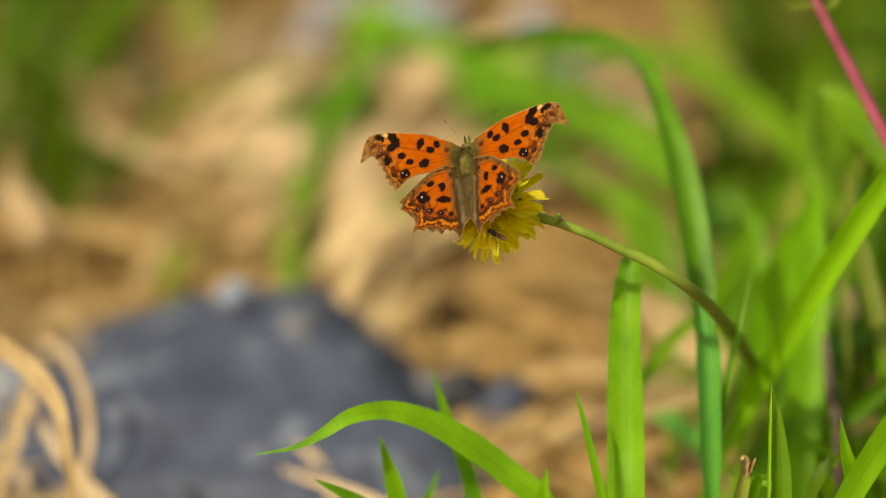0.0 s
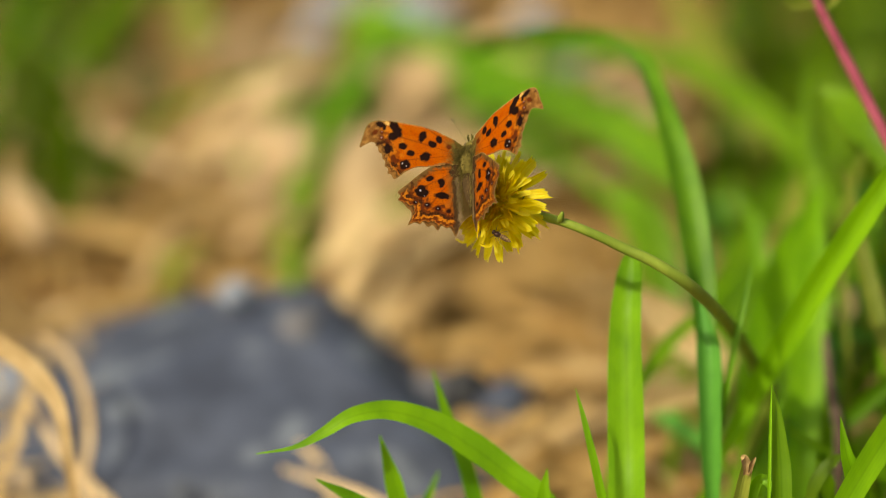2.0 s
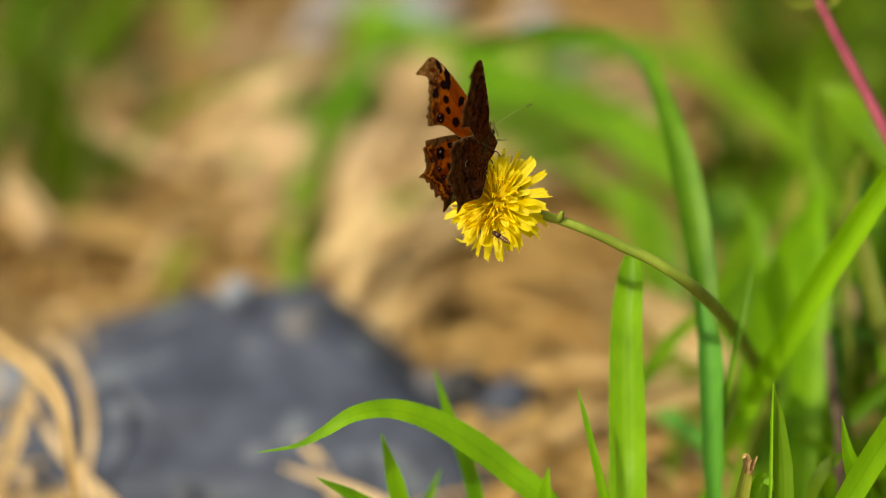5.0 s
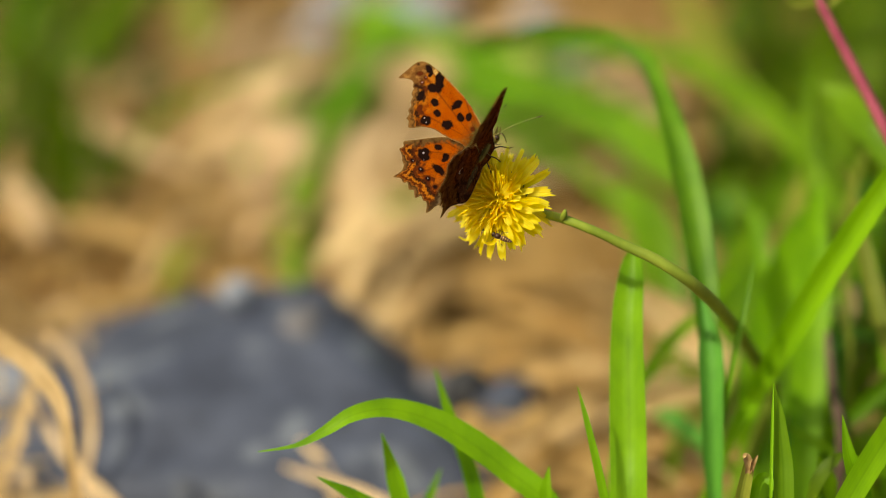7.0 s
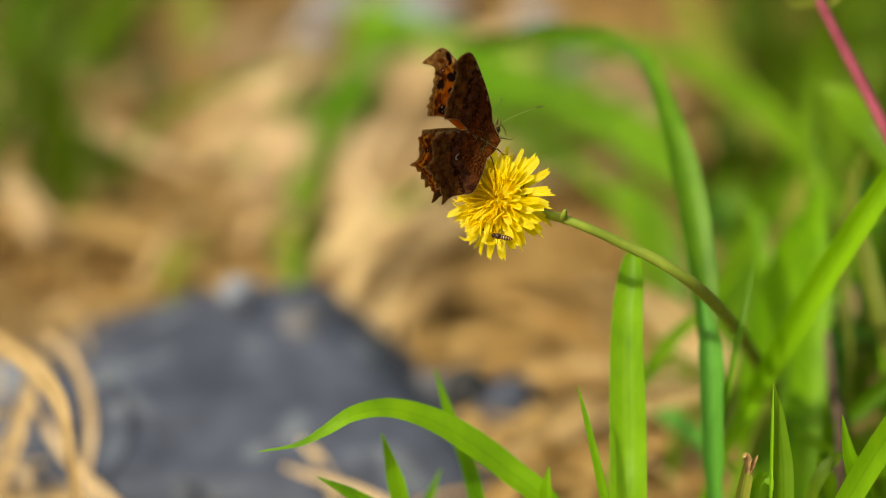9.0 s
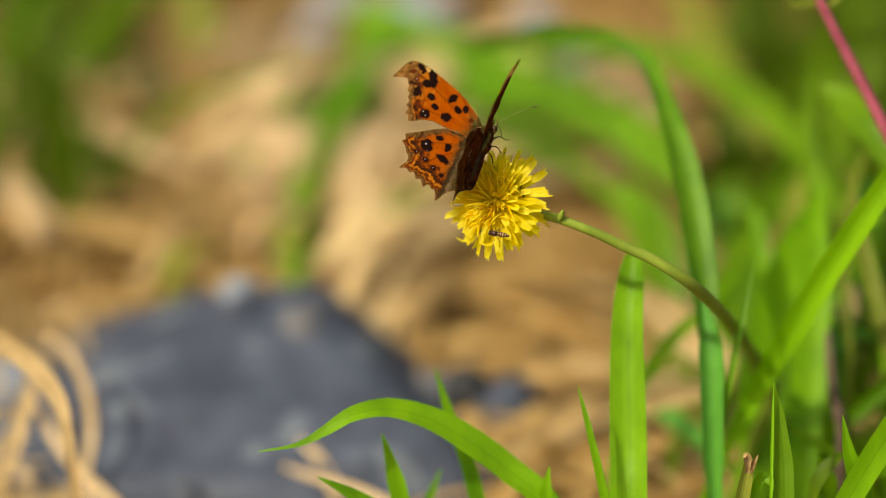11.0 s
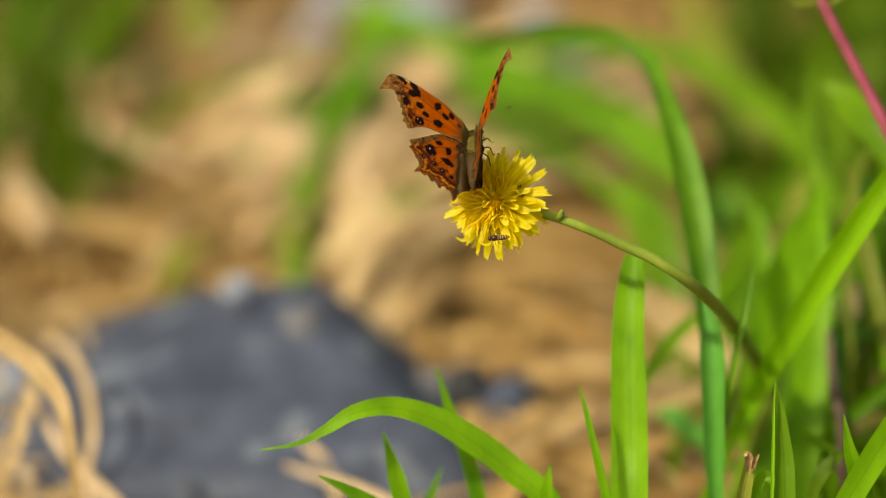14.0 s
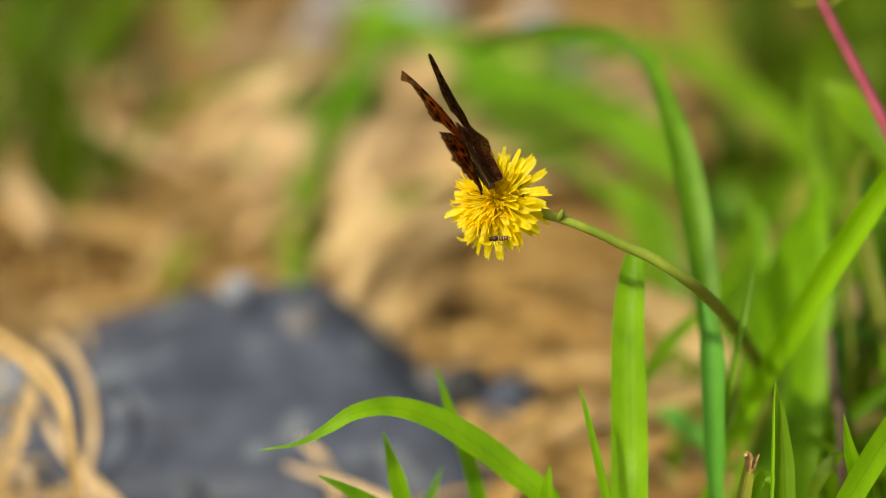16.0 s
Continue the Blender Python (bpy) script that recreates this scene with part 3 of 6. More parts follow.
def build_straws():
    """Single straws on the litter between the stone and the grass."""
    rng = random.Random(31)
    for k in range(185):
        while True:
            x, y = rng.uniform(-0.17, 0.13), rng.uniform(0.07, 0.42)
            if k < 75:
                x, y = rng.uniform(-0.19, -0.108), rng.uniform(0.06, 0.2)
                break
            if not (-0.115 < x < 0.03 and y < 0.21) and not (-0.01 < x < 0.06 and y > 0.2) and not (x < -0.05 and 0.18 < y < 0.27):
                break
        a, length, w = rng.gauss(0.3, 1.0), rng.uniform(0.03, 0.11) * (0.6 if k < 75 else 1), rng.uniform(0.001, 0.0034)
        d = Vector((math.cos(a), math.sin(a), 0))
        bow = Vector((-d.y, d.x, 0)) * rng.gauss(0, 0.012)
        lift = rng.uniform(0.006, 0.024) if k < 75 else rng.uniform(0.003, 0.012)
        pts = []
        for q, up in ((-0.5, 0.2), (-0.15, 1), (0.2, 0.9), (0.5, 0.3)):
            p = Vector((x, y, 0)) + d * (q * length) + bow * (1 - 4 * q * q)
            p.z = ground_height(p.x, p.y) + 0.003 + lift * up
            pts.append(p)
        verts, faces, uvs = [], [], []
        ribbon(verts, faces, uvs, pts, [w * 0.7, w, w * 0.9, w * 0.4], facing=(rng.gauss(0, 0.3), rng.gauss(0, 0.3), 1), fold=0.5, n=10, twist=rng.gauss(0, 0.6), across=2)
        ob = link("straw_piece", strip_mesh("straw_piece", verts, faces, uvs), STALK if k % 3 else STALK_RED)
        tagged(ob, "single dry tan straw lying on the litter", "straw", "loose straws")


build_straws()

# ---- grass ----
plant = thing("grass_plant", "tall grass plant with a blue-green sheath and arching leaf", "grass", (0.0645, -0.0099, 0.0042))


def grass_plant(label, place):
    """A grass plant standing at a place; its blades are given in the world and carried by it."""
    return thing("grass_plant", label, "grass", (place[0], place[1], 0), "grass plants")


def leaf(plant, points, widths, material=GRASS, **kw):
    ob = blade(plant, points, widths, material, **kw)
    ob.matrix_parent_inverse = Matrix.Translation(-Vector(plant.location))
    return ob


leaf(plant, [(0.0640, 0.0014, 0.0521), (0.0633, 0.0042, 0.0627), (0.0628, 0.0089, 0.0752), (0.0626, 0.0154, 0.0867), (0.0613, 0.0258, 0.0949)], [0.00318, 0.00476, 0.00528, 0.00582, 0.00107],
     GRASS_COOL, name="sheath", fold=0.9, label="blue-green rolled leaf sheath")
leaf(plant, [(0.0632, 0.0272, 0.0836), (0.0627, 0.0356, 0.0946), (0.0610, 0.0453, 0.1060), (0.0590, 0.0565, 0.1157), (0.0558, 0.0704, 0.1244), (0.0524, 0.0892, 0.1291), (0.0473, 0.1086, 0.1280), (0.0394, 0.1378, 0.1198), (0.0269, 0.1711, 0.1083), (0.0147, 0.2077, 0.0922), (0.0046, 0.2347, 0.0790)],
     [0.00459, 0.00678, 0.00751, 0.00744, 0.00588, 0.00487, 0.00530, 0.00585, 0.00615, 0.00479, 0.00053], GRASS_MID, root=False, n=44, fold=0.6, facing=(0.2, -0.9, 0.3))
leaf(plant, [(0.0658, 0.0101, 0.0708), (0.0680, 0.0143, 0.0843), (0.0709, 0.0216, 0.0954), (0.0737, 0.0300, 0.1039)], [0.00133, 0.00185, 0.00146, 0.00027], GRASS_MID, fold=0.6)

plant = grass_plant("upright green grass with one broad shaded leaf", (0.0447, -0.0070, 0.0103))
leaf(plant, [(0.0422, -0.0133, 0.0632), (0.0423, -0.0069, 0.0721), (0.0422, -0.0006, 0.0833), (0.0421, 0.0047, 0.0922), (0.0424, 0.0094, 0.1000), (0.0430, 0.0134, 0.1038), (0.0434, 0.0160, 0.1069), (0.0438, 0.0183, 0.1095), (0.0440, 0.0201, 0.1111)],
     [0.00849, 0.00865, 0.00841, 0.00777, 0.00714, 0.00651, 0.00561, 0.00392, 0.00039], n=40, fold=0.45, facing=(-0.25, -0.9, 0.35))
leaf(plant, [(0.0407, 0.0273, 0.0318), (0.0445, 0.0402, 0.0501), (0.0508, 0.0533, 0.0591), (0.0586, 0.0646, 0.0645), (0.0665, 0.0727, 0.0678), (0.0778, 0.0864, 0.0734)], [0.00279, 0.00310, 0.00342, 0.00345, 0.00290, 0.0004])
leaf(plant, [(0.0378, -0.0191, 0.0600), (0.0346, -0.0158, 0.0742), (0.0321, -0.0124, 0.0839), (0.0302, -0.0095, 0.0903)], [0.00204, 0.00191, 0.00127, 0.0002])
leaf(plant, [(0.0718, 0.0838, 0.0205), (0.0674, 0.0915, 0.0228), (0.0615, 0.0985, 0.0237), (0.0546, 0.1079, 0.0248)], [0.00305, 0.00523, 0.00466, 0.001], GRASS_COOL)

plant = grass_plant("green grass with long folded leaves leaning outward", (0.0661, -0.0348, 0.0218))
leaf(plant, [(0.0685, 0.0320, 0.0467), (0.0716, 0.0327, 0.0552), (0.0760, 0.0321, 0.0657), (0.0793, 0.0307, 0.0745), (0.0842, 0.0286, 0.0867), (0.0908, 0.0268, 0.1018), (0.0971, 0.0252, 0.1149), (0.1058, 0.0249, 0.1308)],
     [0.00251, 0.00333, 0.00468, 0.00573, 0.00621, 0.00626, 0.00618, 0.00468], n=44, fold=0.7, facing=(-0.3, -0.85, 0.45))
leaf(plant, [(0.0757, -0.0258, 0.0706), (0.0755, -0.0223, 0.0780), (0.0746, -0.0181, 0.0871), (0.0735, -0.0150, 0.0937)], [0.00451, 0.00426, 0.00251, 0.00025], GRASS_FAR, fold=0.5)
leaf(plant, [(0.0725, -0.0271, 0.0714), (0.0727, -0.0237, 0.0787), (0.0729, -0.0194, 0.0878), (0.0732, -0.0161, 0.0948)], [0.00075, 0.00075, 0.00063, 0.00025], fold=0.5)
leaf(plant, [(0.0949, -0.0259, 0.0597), (0.0925, -0.0232, 0.0727), (0.0899, -0.0217, 0.0805), (0.0884, -0.0192, 0.0884)], [0.00556, 0.00479, 0.00276, 0.0002], fold=0.5)
leaf(plant, [(0.0833, -0.0292, 0.0573), (0.0896, -0.0280, 0.0719), (0.0944, -0.0276, 0.0821), (0.0994, -0.0274, 0.0919), (0.1096, -0.0281, 0.1119)], [0.00554, 0.00574, 0.00595, 0.00591, 0.00363], n=36, fold=0.2)
leaf(plant, [(0.0843, -0.0057, 0.0557), (0.0866, -0.0044, 0.0632), (0.0901, -0.0025, 0.0673), (0.0937, 0.0001, 0.0681)], [0.00183, 0.00339, 0.00287, 0.00026], GRASS_DARK, facing=(-0.5, -0.8, 0.3))
leaf(plant, [(0.0682, -0.0214, 0.0599), (0.0703, -0.0191, 0.0696), (0.0719, -0.0189, 0.0724), (0.0743, -0.0207, 0.0709), (0.0765, -0.0230, 0.0682)], [0.00178, 0.00228, 0.00228, 0.00152, 0.0003])

plant = grass_plant("low bright green grass with one arching leaf before the stone", (0.0188, -0.0331, 0.0206))
leaf(plant, [(0.0248, -0.0089, 0.0583), (0.0157, -0.0062, 0.0665), (0.0072, -0.0052, 0.0733), (-0.0024, -0.0046, 0.0793), (-0.0121, -0.0062, 0.0831), (-0.0203, -0.0094, 0.0833), (-0.0266, -0.0119, 0.0803), (-0.0329, -0.0141, 0.0779), (-0.0416, -0.0147, 0.0765)],
     [0.00598, 0.00649, 0.00672, 0.00593, 0.00487, 0.00383, 0.00255, 0.00114, 0.00025], n=44, fold=0.3, facing=(0, -0.6, 0.8))
leaf(plant, [(0.0095, 0.0032, 0.0464), (0.0058, 0.0068, 0.0612), (0.0017, 0.0095, 0.0718), (-0.0020, 0.0136, 0.0829)], [0.00401, 0.00372, 0.00291, 0.0003])
leaf(plant, [(-0.0081, -0.0059, 0.0505), (-0.0110, -0.0036, 0.0627), (-0.0141, -0.0008, 0.0734)], [0.00447, 0.00418, 0.0003])
leaf(plant, [(-0.0109, -0.0106, 0.0548), (-0.0199, -0.0104, 0.0622), (-0.0286, -0.0102, 0.0673)], [0.00364, 0.00310, 0.0003])
leaf(plant, [(0.0234, -0.0140, 0.0569), (0.0234, -0.0124, 0.0649), (0.0241, -0.0109, 0.0705)], [0.00336, 0.00283, 0.0003])
leaf(plant, [(-0.0059, 0.0078, 0.0421), (-0.0032, 0.0112, 0.0494), (-0.0005, 0.0141, 0.0555)], [0.00297, 0.00216, 0.0003])

stub = thing("dry_grass_stub", "cut grass stub with a withered brown tip", "grass", (0.0652, -0.0414, 0.0265))
for pts, w, m, nm in (([(0.0662, -0.0242, 0.0586), (0.0670, -0.0217, 0.0686), (0.0684, -0.0201, 0.0770)], [0.00381, 0.00329, 0.00252], OLIVE, "stub_leaf"),
                      ([(0.0680, -0.0212, 0.0745), (0.0681, -0.0211, 0.0770), (0.0673, -0.0213, 0.0790), (0.0666, -0.0203, 0.0788)], [0.00126, 0.00201, 0.00188, 0.00050], DRY_TIP, "withered_tip"),
                      ([(0.0688, -0.0210, 0.0749), (0.0690, -0.0219, 0.0777), (0.0697, -0.0221, 0.0797)], [0.00076, 0.00113, 0.00050], DRY_TIP, "withered_tip")):
    leaf(stub, pts, w, m, root=nm == "stub_leaf", name=nm, fold=0.8)

plant = grass_plant("dense green grass clump behind the flower stem", (0.0901, 0.0409, -0.0053))
for pts, w, m in (([(0.0783, 0.0401, 0.0356), (0.0810, 0.0532, 0.0543), (0.0860, 0.0688, 0.0689), (0.0928, 0.0859, 0.0817), (0.1011, 0.1022, 0.0907)], [0.00853, 0.01287, 0.01390, 0.01030, 0.001], GRASS),
                  ([(0.0890, 0.0314, 0.0407), (0.0907, 0.0432, 0.0565), (0.0927, 0.0569, 0.0717), (0.0951, 0.0726, 0.0863), (0.0974, 0.0884, 0.0967)], [0.00699, 0.00901, 0.00938, 0.00662, 0.001], GRASS),
                  ([(0.1155, 0.0158, 0.0592), (0.1106, 0.0326, 0.0716), (0.1062, 0.0479, 0.0855), (0.1033, 0.0629, 0.0986), (0.1023, 0.0765, 0.1066)], [0.00405, 0.00439, 0.00473, 0.00366, 0.001], OLIVE),
                  ([(0.1037, 0.0329, 0.0438), (0.0959, 0.0334, 0.0497), (0.0890, 0.0331, 0.0538), (0.0826, 0.0328, 0.0578)], [0.00196, 0.00223, 0.00195, 0.0004], GRASS_FAR),
                  ([(0.0966, 0.0399, 0.0495), (0.1033, 0.0410, 0.0566), (0.1102, 0.0421, 0.0635), (0.1208, 0.0444, 0.0733)], [0.00338, 0.00477, 0.00476, 0.00279], GRASS_FAR),
                  ([(0.0921, 0.0014, 0.0521), (0.0903, 0.0014, 0.0591), (0.0884, 0.0010, 0.0630), (0.0872, 0.0014, 0.0662)], [0.00265, 0.00396, 0.00316, 0.0005], GRASS_FAR),
                  ([(0.1309, 0.1594, 0.0123), (0.1309, 0.1875, 0.0251), (0.1272, 0.2168, 0.0407), (0.1250, 0.2467, 0.0574), (0.1225, 0.2732, 0.0670)], [0.00479, 0.00583, 0.00628, 0.00506, 0.001], GRASS_FAR),
                  ([(0.1213, 0.0689, 0.1021), (0.1137, 0.0780, 0.1098), (0.1077, 0.0863, 0.1157), (0.1032, 0.0982, 0.1176), (0.0984, 0.1042, 0.1187)], [0.00567, 0.00828, 0.00921, 0.00643, 0.00088], GRASS_FAR),
                  ([(0.0760, 0.1144, 0.0104), (0.0825, 0.1413, 0.0327), (0.0909, 0.1646, 0.0471), (0.1053, 0.1900, 0.0542), (0.1213, 0.2082, 0.0577)], [0.00958, 0.01141, 0.01165, 0.01026, 0.001], GRASS_FAR),
                  ([(0.0659, 0.1379, -0.0102), (0.0680, 0.1550, 0.0146), (0.0664, 0.1754, 0.0347), (0.0630, 0.1902, 0.0429), (0.0554, 0.2091, 0.0479)], [0.00999, 0.01072, 0.01189, 0.01032, 0.001], GRASS_FAR)):
    leaf(plant, pts, w, m)
plant = grass_plant("slender green grass leaves between the folded blades", (0.0959, 0.0532, 0.0212))
for pts, w, m in (([(0.0984, 0.0750, 0.0560), (0.0974, 0.0882, 0.0725), (0.0980, 0.1049, 0.0895), (0.0982, 0.1225, 0.1034), (0.0998, 0.1342, 0.1120)], [0.00354, 0.00416, 0.00421, 0.00305, 0.0005], GRASS_FAR),
                  ([(0.0912, 0.1011, 0.0529), (0.0872, 0.1127, 0.0659), (0.0855, 0.1218, 0.0736), (0.0816, 0.1258, 0.0821)], [0.00306, 0.00431, 0.00372, 0.00062], GRASS),
                  ([(0.1031, 0.0628, 0.0654), (0.1026, 0.0774, 0.0825), (0.1065, 0.0903, 0.0959), (0.1126, 0.1014, 0.1055)], [0.00230, 0.00291, 0.00264, 0.0005], OLIVE),
                  ([(0.0708, 0.1100, 0.0483), (0.0794, 0.1231, 0.0576), (0.0899, 0.1364, 0.0671), (0.1002, 0.1459, 0.0733)], [0.00279, 0.00408, 0.00349, 0.0005], GRASS_FAR),
                  ([(0.1100, 0.0563, 0.0751), (0.1089, 0.0659, 0.0863), (0.1105, 0.0774, 0.0968), (0.1139, 0.0878, 0.1049)], [0.00198, 0.00257, 0.00230, 0.0005], GRASS),
                  ([(0.0919, 0.1716, 0.0383), (0.0907, 0.1800, 0.0447), (0.0865, 0.1882, 0.0503), (0.0817, 0.1904, 0.0550)], [0.00405, 0.00577, 0.00513, 0.00103], GRASS_FAR),
                  ([(0.0981, 0.1399, 0.0532), (0.1001, 0.1485, 0.0599), (0.1021, 0.1565, 0.0652), (0.1052, 0.1639, 0.0691)], [0.00418, 0.00583, 0.00522, 0.00099], OLIVE)):
    leaf(plant, pts, w, m)


def build_tufts():
    """Leafy tufts filling the bank behind the flower stem."""
    rng = random.Random(21)
    for x, y in ((0.088, 0.05), (0.108, 0.10), (0.125, 0.03), (0.135, 0.15), (0.100, 0.19), (0.155, 0.09), (0.150, 0.22), (0.118, 0.27), (0.175, 0.17), (0.165, 0.30), (0.200, 0.26), (0.135, 0.36)):
        tuft = grass_plant("leafy green grass tuft on the bank behind the flower", (x, y))
        for k in range(8):
            h = rng.uniform(0.045, 0.115) * (0.62 if y < 0.14 else 0.55 if y < 0.29 else 0.4)
            lean = Vector((rng.uniform(-0.35, 0.7), rng.gauss(0, 0.35), 0)) * h
            p0 = Vector((x + rng.gauss(0, 0.006), y + rng.gauss(0, 0.006), -0.004))
            w = rng.uniform(0.003, 0.008)
            leaf(tuft, [tuple(p0), tuple(p0 + lean * 0.2 + Vector((0, 0, h * 0.5))), tuple(p0 + lean * 0.6 + Vector((0, 0, h * 0.9))), tuple(p0 + lean * 1.2 + Vector((0, 0, h * rng.uniform(0.8, 1.05))))],
                 [w * 0.7, w, w * 0.8, 0.0003], (GRASS, GRASS, GRASS_COOL, OLIVE)[k % 4] if k != 7 else GRASS_FAR, root=False, n=14, facing=(rng.gauss(0, 0.5), -0.8, 0.4), fold=0.4, twist=rng.gauss(0, 0.8), across=2)


build_tufts()

# far grass, well behind the flower
for label, place, rows in (
        ("bright green grass clump far behind in the straw", (-0.0586, 0.2353, -0.0142), (
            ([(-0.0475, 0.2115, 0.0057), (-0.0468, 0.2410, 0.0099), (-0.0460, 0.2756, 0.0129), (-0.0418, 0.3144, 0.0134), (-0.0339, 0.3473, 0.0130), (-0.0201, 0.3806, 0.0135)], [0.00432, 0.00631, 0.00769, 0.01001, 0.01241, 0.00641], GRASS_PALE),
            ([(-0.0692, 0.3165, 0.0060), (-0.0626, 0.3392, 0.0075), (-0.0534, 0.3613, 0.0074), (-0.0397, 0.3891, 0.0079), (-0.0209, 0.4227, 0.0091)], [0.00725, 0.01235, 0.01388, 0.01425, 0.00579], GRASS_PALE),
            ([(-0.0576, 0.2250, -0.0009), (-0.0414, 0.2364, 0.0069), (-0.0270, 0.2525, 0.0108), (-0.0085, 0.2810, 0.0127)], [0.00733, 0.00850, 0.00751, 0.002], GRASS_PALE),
            ([(-0.0363, 0.3830, 0.0068), (-0.0321, 0.4218, 0.0071), (-0.0251, 0.4600, 0.0062), (-0.0188, 0.5006, 0.0105)], [0.00644, 0.01781, 0.02305, 0.01430], GRASS_MID),
            ([(-0.0481, 0.2205, 0.0013), (-0.0504, 0.2339, 0.0111), (-0.0547, 0.2477, 0.0170)], [0.00911, 0.01104, 0.002], OLIVE))),
        ("long green grass leaves arching over the straw behind", (0.0695, 0.1965, 0.0208), (
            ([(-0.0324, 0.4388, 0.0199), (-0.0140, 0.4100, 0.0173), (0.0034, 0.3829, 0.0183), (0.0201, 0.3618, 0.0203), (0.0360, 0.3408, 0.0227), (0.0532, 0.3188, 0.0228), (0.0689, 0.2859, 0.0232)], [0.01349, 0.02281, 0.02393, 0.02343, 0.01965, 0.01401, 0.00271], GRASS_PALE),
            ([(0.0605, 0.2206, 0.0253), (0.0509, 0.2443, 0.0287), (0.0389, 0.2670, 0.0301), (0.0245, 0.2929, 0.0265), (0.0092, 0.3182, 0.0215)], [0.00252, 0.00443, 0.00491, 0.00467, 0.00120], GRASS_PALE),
            ([(0.1192, 0.1646, 0.0471), (0.1121, 0.1914, 0.0573), (0.1046, 0.2158, 0.0622), (0.0928, 0.2390, 0.0647), (0.0767, 0.2618, 0.0663), (0.0559, 0.2824, 0.0631), (0.0344, 0.3108, 0.0530), (0.0134, 0.3386, 0.0416)],
             [0.00599, 0.00786, 0.00842, 0.00900, 0.00885, 0.00869, 0.00783, 0.00202], GRASS_FAR),
            ([(0.1075, 0.2900, 0.0320), (0.0996, 0.3105, 0.0406), (0.0898, 0.3369, 0.0498), (0.0836, 0.3636, 0.0597)], [0.00967, 0.01063, 0.01087, 0.003], OLIVE),
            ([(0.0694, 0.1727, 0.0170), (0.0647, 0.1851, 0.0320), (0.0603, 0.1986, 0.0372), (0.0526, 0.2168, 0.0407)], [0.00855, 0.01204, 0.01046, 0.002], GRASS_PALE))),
        ("dark green grass clump at the straw's edge", (-0.1662, 0.3938, -0.0293), (
            ([(-0.1675, 0.3635, -0.0233), (-0.1680, 0.3892, -0.0038), (-0.1693, 0.4190, 0.0129), (-0.1690, 0.4540, 0.0288)], [0.01068, 0.01736, 0.01994, 0.01363], GRASS_FAR),
            ([(-0.1389, 0.4124, -0.0131), (-0.1365, 0.4368, 0.0038), (-0.1340, 0.4597, 0.0173), (-0.1353, 0.4750, 0.0266)], [0.01113, 0.01356, 0.01376, 0.00927], GRASS_FAR),
            ([(-0.0963, 0.4358, -0.0103), (-0.0996, 0.4538, 0.0048), (-0.1029, 0.4731, 0.0224)], [0.01363, 0.01606, 0.01158], OLIVE))),
        # tufts in the darkest green, their colour standing for shade on this side
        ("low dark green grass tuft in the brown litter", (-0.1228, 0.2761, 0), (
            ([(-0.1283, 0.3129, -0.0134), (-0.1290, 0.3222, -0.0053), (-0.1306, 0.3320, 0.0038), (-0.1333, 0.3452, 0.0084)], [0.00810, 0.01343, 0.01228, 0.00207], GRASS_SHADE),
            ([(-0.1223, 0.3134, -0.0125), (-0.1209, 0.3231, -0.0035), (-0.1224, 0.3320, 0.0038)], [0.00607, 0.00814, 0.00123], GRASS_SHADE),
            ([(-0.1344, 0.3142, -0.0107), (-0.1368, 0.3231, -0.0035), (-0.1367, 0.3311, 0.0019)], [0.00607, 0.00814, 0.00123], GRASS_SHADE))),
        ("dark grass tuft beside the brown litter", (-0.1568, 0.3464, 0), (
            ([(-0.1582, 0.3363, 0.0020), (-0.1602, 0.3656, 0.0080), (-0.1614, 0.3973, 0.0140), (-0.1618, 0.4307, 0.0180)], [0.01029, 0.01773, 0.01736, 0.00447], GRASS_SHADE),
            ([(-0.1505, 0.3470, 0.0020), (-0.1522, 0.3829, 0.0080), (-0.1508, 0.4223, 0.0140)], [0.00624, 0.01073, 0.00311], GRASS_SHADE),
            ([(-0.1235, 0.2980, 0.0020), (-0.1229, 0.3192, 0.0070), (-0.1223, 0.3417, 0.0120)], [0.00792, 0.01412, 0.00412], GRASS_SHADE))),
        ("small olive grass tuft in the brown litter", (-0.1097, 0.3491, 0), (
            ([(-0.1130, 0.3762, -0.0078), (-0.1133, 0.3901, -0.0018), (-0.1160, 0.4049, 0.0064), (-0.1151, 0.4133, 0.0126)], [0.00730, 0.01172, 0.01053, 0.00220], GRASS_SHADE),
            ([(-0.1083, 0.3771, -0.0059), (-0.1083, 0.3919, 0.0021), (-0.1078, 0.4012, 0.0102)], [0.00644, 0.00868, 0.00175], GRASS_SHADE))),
        ("small green shoot behind the grey stone", (-0.0853, 0.2130, 0.0090), (
            ([(-0.0884, 0.2183, 0.0084), (-0.0860, 0.2250, 0.0109), (-0.0805, 0.2315, 0.0131), (-0.0760, 0.2367, 0.0123)], [0.00326, 0.00547, 0.00477, 0.00111], OLIVE),
            ([(-0.0844, 0.2184, 0.0087), (-0.0874, 0.2250, 0.0109), (-0.0924, 0.2307, 0.0114)], [0.00253, 0.00364, 0.00110], OLIVE)))):
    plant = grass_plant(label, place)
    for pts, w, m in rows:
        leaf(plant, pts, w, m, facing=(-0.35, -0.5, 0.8))


